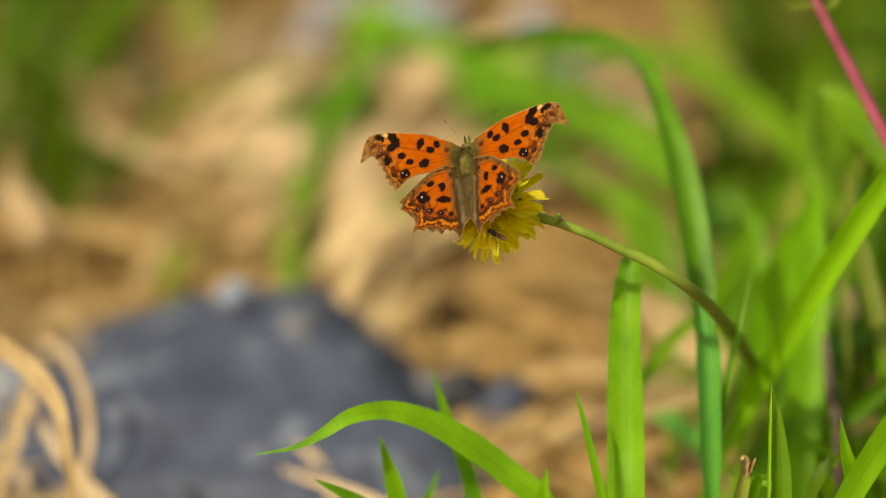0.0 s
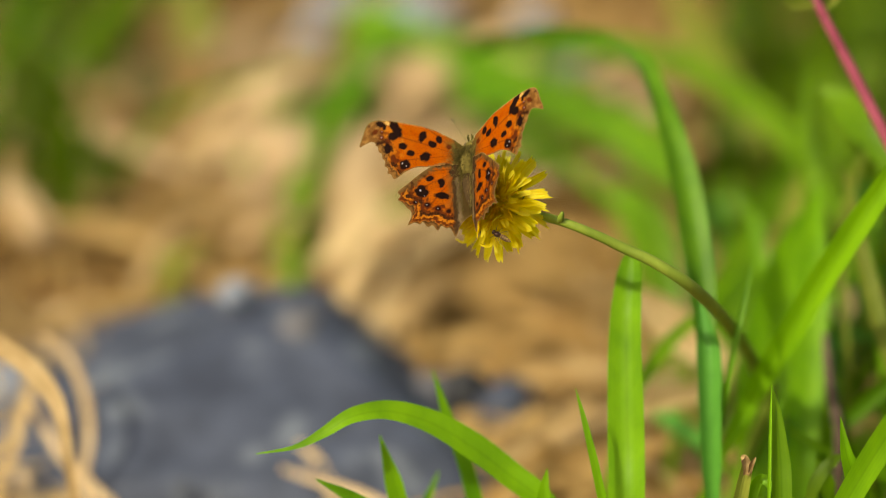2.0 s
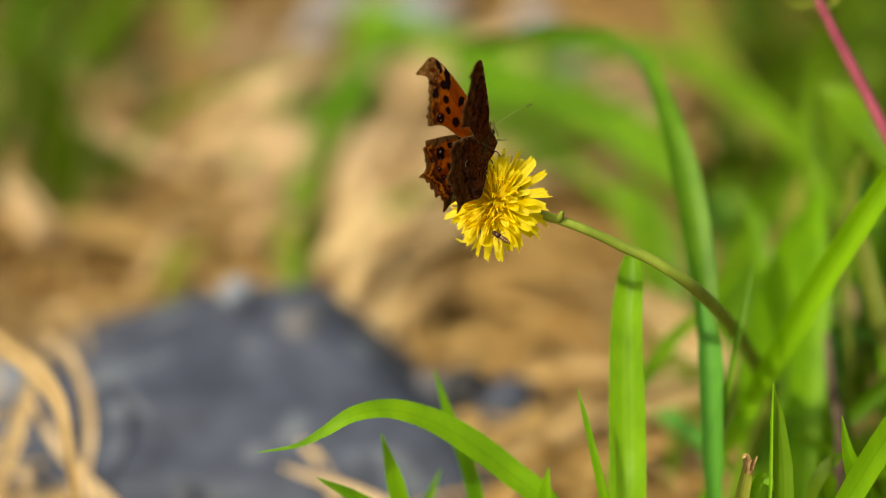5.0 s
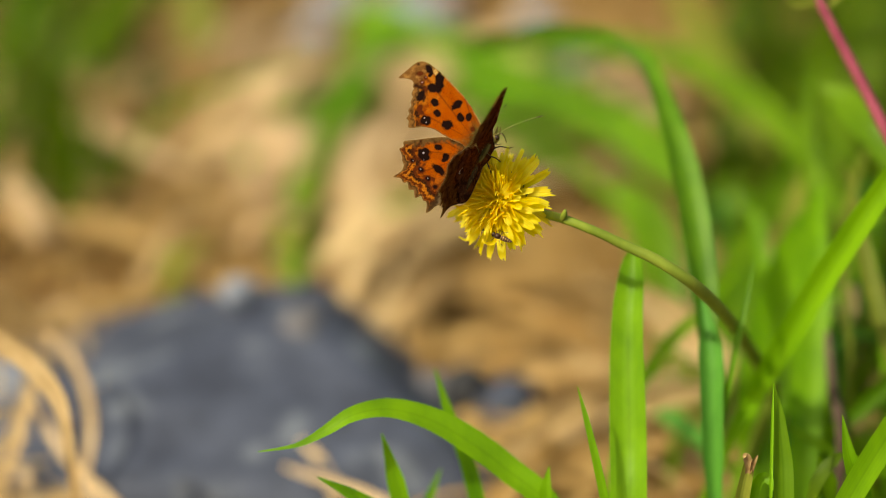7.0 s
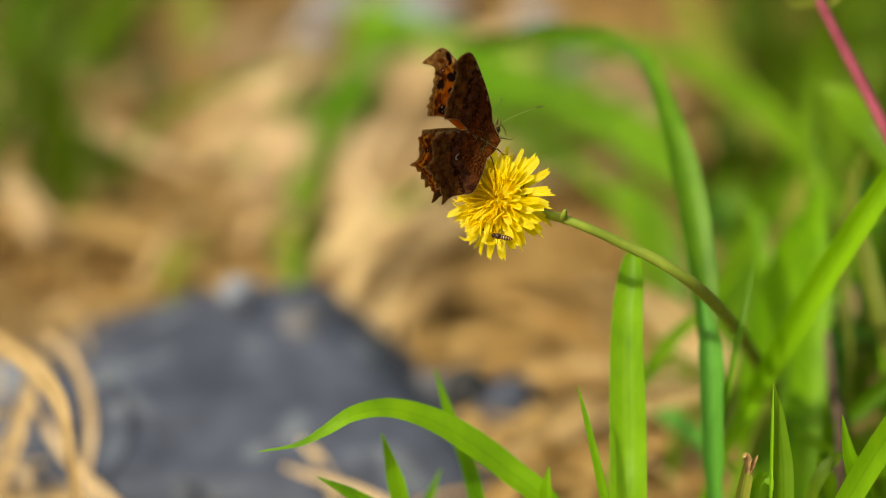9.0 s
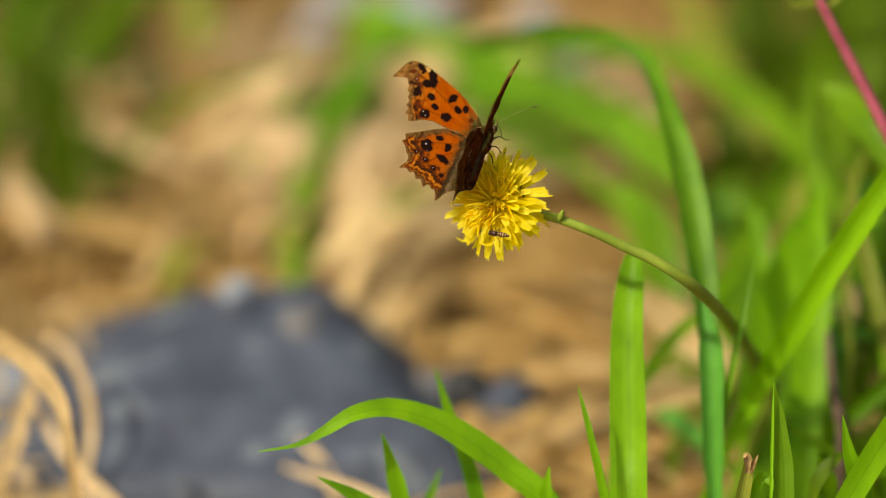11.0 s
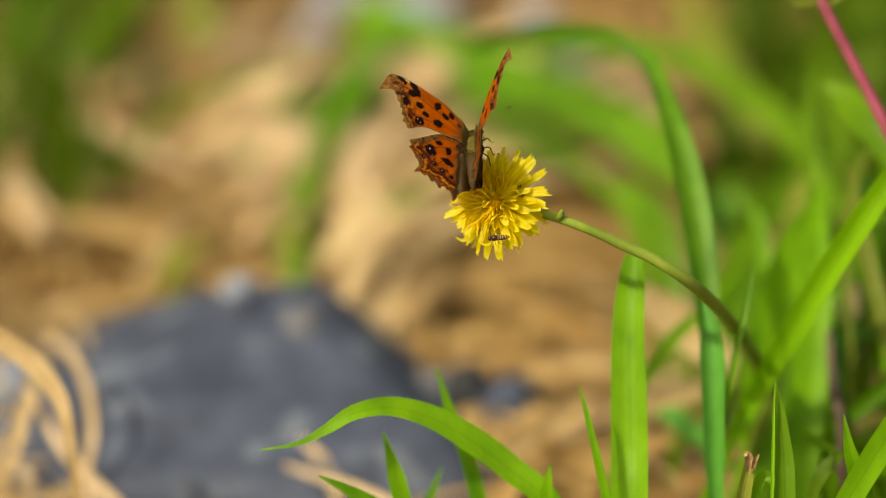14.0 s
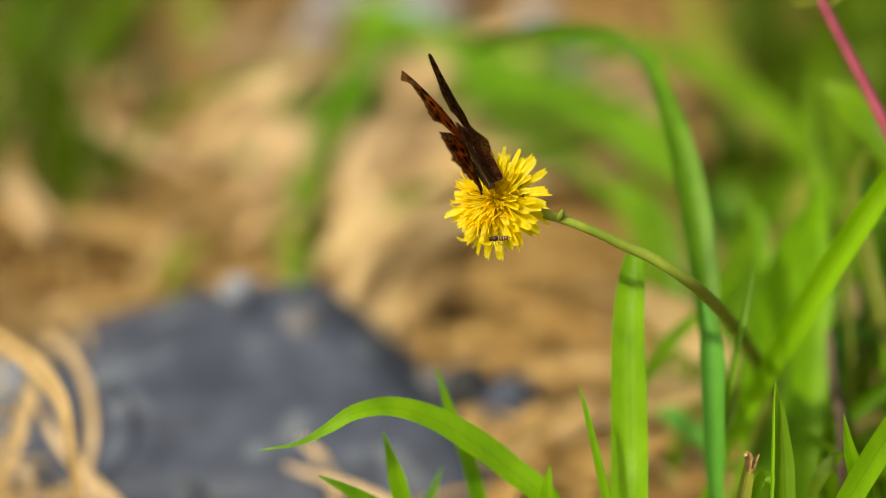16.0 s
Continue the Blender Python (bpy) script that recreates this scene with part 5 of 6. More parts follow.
def hind_paint(d, f, e, rim, s, ang):
    g = mottle(d, f, 0.5, 9)
    c = blend(ORANGE, AMBERISH, 0.5 + 0.7 * g)
    c = blend(c, GOLD, (5.0 - e) / 3 * 0.5 + 0.8 * mottle(d, f, 0.9, 33))
    c = blend(c, (0.16, 0.06, 0.014), 1.5 - 0.36 * d + 0.6 * g)
    c = blend(c, (0.13, 0.028, 0.004), 0.85 * vein(ang))
    wob = 0.55 * mottle(d, f, 0.9, 5) + 0.4 * mottle(d, f, 2.2, 6)
    lun = e + 0.55 * math.cos(ang * 15) + 0.95 * wob
    c = blend(c, RUST, band(lun, 4.2, 0.40, 0.5) * (0.7 + 1.6 * mottle(d, f, 0.8, 43)))
    c = blend(c, RUST, band(lun, 2.9, 0.62, 0.3) * (1.1 + 0.9 * mottle(d, f, 0.9, 44)))
    c = blend(c, UMBER, band(lun, 2.5, 0.42, 0.3) * (1.0 + 1.5 * mottle(d, f, 0.7, 45)))
    c = blend(c, GOLD, band(lun, 1.75, 0.20, 0.25) * 0.8)
    c = blend(c, RUST, band(lun, 1.2, 0.30, 0.25))
    c = blend(c, (0.14, 0.070, 0.023), (0.85 - lun) / 0.25)
    c = blend(c, UMBER, 0.75 * band(lun, 0.35, 0.20, 0.25))
    if s < 0.22 and d > 2.5:  # dusky leading edge, overlapped by the forewing
        c = blend(c, (0.115, 0.066, 0.022), (1.7 + 1.2 * wob - rim) / 0.9)
        c = blend(c, UMBER, 1.6 * mottle(d, f, 1.0, 47) * max(0.0, min(1.0, (1.9 - rim) / 0.6)))
    c = blend(c, (0.12, 0.034, 0.006), 1.3 * mottle(d, f, 4.4, 13))
    for m in HIND_RUST:
        c = blend(c, RUST, patch(d, f, m, 0.35))
        c = blend(c, BLACK, patch(d, f, (m[0], m[1], m[2] * 0.62, m[3] * 0.62, 0), 0.3))
    for m in HIND_MARKS:
        c = blend(c, BLACK, patch(d, f, m, 0.16))
    for x, y, q in HIND_DOTS:
        c = blend(c, (0.52, 0.46, 0.60), (q - math.hypot(d - x, f - y)) / 0.14 + 0.3)
    # hairy fold along the body, with a dark crease beside it
    c = blend(c, (0.050, 0.026, 0.012), (2.9 + 0.8 * wob - d) / 0.5)
    c = blend(c, (0.17, 0.115, 0.065), (1.9 + 0.7 * wob - d) / 0.5 if f < -2.5 else 0)
    c = blend(c, (0.10, 0.062, 0.022), (1.2 + 0.8 * wob - d) / 0.6)
    return blend(c, TAN, (0.26 + 0.3 * wob - rim) / 0.14)


def under_paint(d, f, e, rim, s, ang):
    far = math.hypot(d, f)
    g = noise.fractal(Vector((d * 0.5, f * 0.5, 5)), 1.0, 2.0, 4)
    streak = noise.noise(Vector((ang * 16, far * 1.1, 8))) + 0.7 * noise.noise(Vector((ang * 30, far * 2.6, 18)))
    fine = noise.noise(Vector((d * 3.1, f * 3.1, 31))) + 0.6 * noise.noise(Vector((d * 6.5, f * 6.5, 33)))
    wob = 0.8 * mottle(d, f, 0.6, 4) + 0.45 * mottle(d, f, 2.0, 4)
    grain = 0.45 + 0.75 * g + 0.35 * streak + 0.35 * fine
    c = blend((0.028, 0.008, 0.003), (0.125, 0.034, 0.009), grain)
    # reddish rays out of the wing's root
    c = blend(c, (0.30, 0.088, 0.015), max(0.0, 1 - far / 10) * max(0.0, 0.15 + 1.2 * streak + 0.7 * fine))
    # dull mauve middle, a dark line, then the rusty outer third
    edge = e + 1.5 * wob
    c = blend(c, blend((0.040, 0.014, 0.008), (0.135, 0.050, 0.026), grain), band(edge, 7.6, 1.3, 0.6) * 0.8)
    c = blend(c, blend((0.045, 0.015, 0.005), (0.175, 0.066, 0.016), grain), (5.9 - edge) / 0.5)
    c = blend(c, (0.014, 0.005, 0.003), 0.85 * band(edge, 6.0, 0.32, 0.35))
    c = blend(c, (0.20, 0.088, 0.026), 0.6 * band(edge, 4.3, 0.5, 0.5) * (0.5 + fine))
    c = blend(c, (0.018, 0.007, 0.003), 0.75 * band(e + wob, 2.4, 0.35, 0.4) * (0.7 + fine))
    c = blend(c, (0.20, 0.105, 0.038), max(0.0, min(1.0, (1.7 + 0.8 * wob - e) / 0.6)) * (0.15 + 0.9 * mottle(d, f, 0.9, 61)))
    c = blend(c, (0.022, 0.008, 0.004), 0.45 * vein(ang) * min(1, d / 9))
    c = blend(c, (0.24, 0.105, 0.040), max(0.0, fine - 0.55) * 1.6)
    if s < 0.28 and d > 5:  # pale and dark ticks along the leading edge
        c = blend(c, (0.26, 0.16, 0.10), max(0.0, math.sin(d * 2.3 + 2 * g)) * max(0.0, min(1.0, (0.75 - rim) / 0.3)))
    c = blend(c, (0.03, 0.012, 0.006), (0.40 - rim) / 0.2)
    # tan edge fringe, brightened in colour for the backlit glow along the rim
    return blend(c, (0.32, 0.22, 0.10), (0.18 + 0.2 * wob - rim) / 0.08 * 0.8)


def hind_under_paint(d, f, e, rim, s, ang):
    c = under_paint(d, f, e, rim, s, ang)
    for x, y, q in ((5.4, -5.0, 0.13), (5.6, -5.4, 0.14), (5.6, -5.8, 0.15), (5.3, -6.1, 0.15), (4.9, -6.1, 0.12)):
        c = blend(c, (0.8, 0.78, 0.74), (q - math.hypot(d - x, f - y)) / 0.12 + 0.5)
    return c


FORE_EDGE = ((-2.6, 3.8), (-1.0, 5.0), (0.6, 6.2), (2.6, 7.7), (5.3, 9.4), (8.0, 10.7), (10.9, 11.7), (14.1, 12.7), (16.6, 13.3), (18.4, 13.5), (19.8, 13.1), (20.8, 11.9), (21.6, 9.9), (22.5, 7.4), (21.1, 7.8),
             (19.9, 8.1), (19.1, 7.8), (18.8, 7.0), (18.4, 6.6), (18.3, 5.4), (17.7, 4.8), (17.6, 3.6), (17.1, 3.0), (17.2, 1.7), (16.6, 1.1), (16.7, -0.1), (16.0, -0.4), (15.4, -1.6),
             (14.4, -1.3), (12.6, -0.1), (10.6, 0.6), (8.4, 0.6), (6.1, 0.5), (3.7, 0.7), (0.8, 0.4), (-2.4, 0.2))
HIND_EDGE = ((-2.6, 1.6), (0.8, 1.6), (3.4, 1.2), (6.2, 0.8), (8.6, -0.6), (10.8, -2.1), (12.8, -3.6), (14.7, -5.0), (14.3, -6.1), (14.8, -7.0), (14.1, -7.6), (13.4, -8.3), (13.0, -9.0), (12.2, -9.8), (12.1, -11.2), (13.0, -13.1),
             (11.5, -12.7), (10.4, -13.2), (9.6, -12.8), (8.6, -13.9), (7.6, -13.6), (6.5, -14.9), (5.6, -14.0), (4.6, -14.6), (3.9, -14.5), (3.3, -15.4), (2.8, -16.6), (2.1, -15.8), (1.6, -14.4), (0.5, -13.0),
             (-1.0, -11.6), (-2.3, -10.2), (-2.6, -7.5), (-2.4, -4.5), (-1.8, -1.5))
butterfly = thing("butterfly", "orange black-spotted butterfly with ragged wings on a yellow flower", "butterfly")
WINGS = {}
RIMS = {"forewing": (0.28, 0.77), "hindwing": (0.20, 0.76)}
for kind, edge, root, paint, below, lift in (("forewing", FORE_EDGE, (0.2, 2.6), fore_paint, under_paint, 0.10), ("hindwing", HIND_EDGE, (0.3, -0.6), hind_paint, hind_under_paint, 0.0)):
    above = wing_net(edge, root, paint, lift, RIMS[kind], 0.025 if kind == "forewing" else 0.0)
    under = wing_net(edge, root, below, lift - 0.10, RIMS[kind], 0.025 if kind == "forewing" else 0.0)
    for side in (-1, 1):
        wing = link(kind, wing_mesh(kind, side, above), SCALES_UP, butterfly, "orange upper wing face with black spots")
        link("wing_underside", wing_mesh("wing_underside", side, under), SCALES_DOWN, wing, "dark brown mottled wing underside")
        WINGS[side, kind] = wing


def wing_hair(wing, side, kind):
    """Soft hair on the upper face at a wing's base."""
    rng = random.Random(17)
    fore = kind == "forewing"
    verts, faces = [], []
    for k in range(260):
        d = abs(rng.gauss(0.6, 0.9)) + 0.2
        f = rng.uniform(0.8, 4.6) if fore else rng.uniform(-10.5, 0.6)
        p = Vector((side * d, f, 0.2)) * 0.001
        way = Vector((side * rng.uniform(0.2, 0.9), -0.8 + rng.gauss(0, 0.3), rng.uniform(0.1, 0.5))).normalized()
        sv = way.cross(Vector((rng.gauss(0, 1), rng.gauss(0, 1), rng.gauss(0, 1)))).normalized() * 0.00004
        b = len(verts)
        verts += [tuple(p - sv), tuple(p + sv), tuple(p + way * rng.uniform(0.0006, 0.0015))]
        faces.append((b, b + 1, b + 2))
    mesh = bpy.data.meshes.new("wing_hair")
    mesh.from_pydata(verts, [], faces)
    link("wing_hair", mesh, FUR, wing, "soft olive-brown hair at the wing base")


for (side, kind), wing in WINGS.items():
    wing_hair(wing, side, kind)


def build_body():
    rng = random.Random(3)
    mm = 0.001
    part("abdomen", lathe([(y * mm, r * mm, z * mm) for y, r, z in ((-10.6, 0.3, -1.7), (-10.2, 0.85, -1.6), (-9.0, 1.2, -1.1), (-7.5, 1.5, -0.7), (-6.0, 1.65, -0.4), (-4.4, 1.75, -0.2), (-2.8, 1.7, 0.0), (-1.4, 1.4, 0.1))], 16, 0.72),
         ABDOMEN, butterfly, "brown tapering abdomen")
    part("thorax", lathe([(y * mm, r * mm, z * mm) for y, r, z in ((-2.6, 0.9, 0.1), (-1.4, 1.5, 0.2), (0.2, 1.8, 0.3), (2.0, 1.75, 0.2), (3.8, 1.35, -0.2), (4.9, 0.95, -0.8))], 16, 0.85), FUR, butterfly, "olive furry thorax")
    part("head", lathe([(y * mm, r * mm, z * mm) for y, r, z in ((4.4, 0.7, -1.2), (5.0, 1.15, -1.3), (5.9, 1.2, -1.5), (6.6, 0.8, -1.7), (6.9, 0.3, -1.8))]), FUR, butterfly, "small furry brown head")
    verts, faces = [], []
    for k in range(1500):
        if k < 1250:
            y, a = rng.uniform(-2.6, 5.2), rng.uniform(0.35, math.pi - 0.35)
            r = 1.9 * max(0.25, 1 - ((y - 1.3) / 4.4) ** 2) ** 0.5
            p = Vector((math.cos(a) * r, y, 0.1 + 0.72 * math.sin(a) * r)) * mm
            d = Vector((math.cos(a), -0.9 + rng.gauss(0, 0.4), math.sin(a))).normalized()
            h = rng.uniform(0.6, 1.5) * mm
        else:
            y, a = rng.uniform(-9.5, -2.4), rng.uniform(0, math.pi)
            r = 1.3 + 0.06 * (y + 9)
            p = Vector((math.cos(a) * r, y, -1.1 + 0.15 * (y + 9.5) + 0.72 * math.sin(a) * r)) * mm
            d = Vector((math.cos(a) * 0.6, -1, math.sin(a) * 0.6)).normalized()
            h = rng.uniform(0.5, 1.1) * mm
        sv = d.cross(Vector((rng.gauss(0, 1), rng.gauss(0, 1), rng.gauss(0, 1)))).normalized() * 0.00006
        b = len(verts)
        verts += [tuple(p - sv), tuple(p + sv), tuple(p + d * h)]
        faces.append((b, b + 1, b + 2))
    mesh = bpy.data.meshes.new("fur")
    mesh.from_pydata(verts, [], faces)
    link("fur", mesh, FUR, butterfly, "fine olive-brown hair on the body")
    for s in (-1, 1):
        bm = bmesh.new()
        bmesh.ops.create_uvsphere(bm, u_segments=12, v_segments=8, radius=0.62 * mm)
        bmesh.ops.translate(bm, verts=bm.verts, vec=(s * 0.85 * mm, 5.9 * mm, -1.3 * mm))
        part("eye", bm, EYE_MAT, butterfly)
        part("palp", tube([(s * 0.4 * mm, 6.5 * mm, -1.6 * mm), (s * 0.5 * mm, 7.6 * mm, -1.5 * mm), (s * 0.4 * mm, 8.4 * mm, -1.1 * mm)], [0.0003, 0.00028, 0.0001], 8, 6), FUR, butterfly)
        ant = part("antenna", tube([(s * 0.5 * mm, 6.4 * mm, -1.0 * mm), (s * 2.2 * mm, 9.0 * mm, -1.6 * mm), (s * 4.2 * mm, 12.0 * mm, -3.0 * mm), (s * 5.9 * mm, 14.6 * mm, -4.8 * mm)],
                                   [0.00006, 0.00005, 0.00005, 0.00007], 18, 6), ANTENNA, butterfly, "thin brown antenna")
        part("club", tube([(s * 5.5 * mm, 14.0 * mm, -4.35 * mm), (s * 5.9 * mm, 14.6 * mm, -4.8 * mm), (s * 6.3 * mm, 15.2 * mm, -5.2 * mm)], [0.00009, 0.00017, 0.00011], 8, 8), CHITIN, ant, "dark club with a pale tip")
        for y0, y1, out in ((3.6, 5.6, 1.7), (1.6, 1.8, 2.3), (0.2, -2.2, 2.1)):
            leg = part("leg", tube([(s * 1.0 * mm, y0 * mm, -2.0 * mm), (s * (out + 0.3) * mm, (y0 + y1) / 2 * mm, -2.6 * mm), (s * out * mm, y1 * mm, -5.2 * mm), (s * (out + 0.3) * mm, (y1 + 0.8) * mm, -6.0 * mm)],
                                   [0.00018, 0.00015, 0.00010, 0.00007], 14, 6), CHITIN, butterfly)
    part("proboscis", tube([(0, 6.7 * mm, -1.9 * mm), (0, 7.6 * mm, -2.6 * mm), (0, 7.4 * mm, -4.0 * mm), (0, 6.6 * mm, -5.4 * mm)], [0.00014, 0.00012, 0.0001, 0.00008], 12, 6), CHITIN, butterfly)


build_body()

# ---- hoverfly on the petals ----
fly = thing("hoverfly", "tiny dark brown hoverfly with cream stripes on the petals", "hoverfly")


def build_fly():
    mm = 0.00118
    edge = (-2.5, -2.20, -2.10, -1.78, -1.68, -1.32, -1.21, -0.84, -0.74, -0.38, -0.30, -0.05)
    size = (0.10, 0.26, 0.30, 0.38, 0.41, 0.46, 0.47, 0.47, 0.46, 0.42, 0.39, 0.34)
    for k in range(11):
        a, b = edge[k], edge[k + 1]
        part("abdomen_band", lathe([(a * mm, size[k] * mm, 0), ((a + b) / 2 * mm, (size[k] + size[k + 1]) / 2 * 1.05 * mm, 0), (b * mm, size[k + 1] * mm, 0)], 12, 0.75), AMBER if k % 2 else BLACKISH, fly)
    part("thorax", lathe([(y * mm, r * mm, z * mm) for y, r, z in ((-0.15, 0.3, 0.05), (0.1, 0.5, 0.1), (0.5, 0.55, 0.12), (0.9, 0.42, 0.1), (1.05, 0.2, 0.05))], 12), BLACKISH, fly)
    part("head", lathe([(y * mm, r * mm, 0) for y, r in ((1.0, 0.25), (1.15, 0.48), (1.4, 0.46), (1.6, 0.2))], 12), EYE_MAT, fly)
    for s in (-1, 1):
        verts, faces, uvs = [], [], []
        ribbon(verts, faces, uvs, [(s * 0.35 * mm, 0.5 * mm, 0.55 * mm), (s * 0.8 * mm, -0.5 * mm, 0.75 * mm), (s * 1.2 * mm, -1.6 * mm, 0.75 * mm), (s * 1.3 * mm, -2.4 * mm, 0.7 * mm)],
               [0.0003, 0.0009, 0.0011, 0.0003], facing=(0, 0, 1), fold=0.02, n=12)
        link("wing", strip_mesh("wing", verts, faces, uvs), MEMBRANE, fly, "clear glassy wing")
        for y0, y1 in ((0.8, 1.5), (0.4, 0.3), (0.1, -1.0)):
            part("leg", tube([(s * 0.3 * mm, y0 * mm, -0.2 * mm), (s * 1.0 * mm, (y0 + y1) / 2 * mm, 0.0), (s * 1.4 * mm, y1 * mm, -0.8 * mm)], [0.00007, 0.00006, 0.00004], 8, 5), CHITIN, fly)


build_fly()


# ---- what moves ----
def flap(side, hind, degrees):
    """A wing's pose on the body: raised by the angle, swept back a little as it opens."""
    sweep = (-5 + 7 * degrees / 90) if hind else (-6 + 8 * degrees / 90)
    rise = degrees + (2 * max(0.0, 1 - degrees / 91) if hind else 0)
    rise += 2.3 * max(0.0, min(1.0, (degrees - 78) / 12))
    if hind and side > 0:  # held up by the flower head
        rise += max(21 * max(0.0, 1 - degrees / 88), 11 * math.sin(radians(2 * min(90, degrees))))
    elif side > 0:
        rise += 2 * math.sin(radians(2 * min(90, degrees)))
    return pose(side * 0.001, 0, 0.001) @ pose(0, 0, 0, 0, -side * rise, 0) @ pose(0, 0, 0, 0, 0, side * sweep)


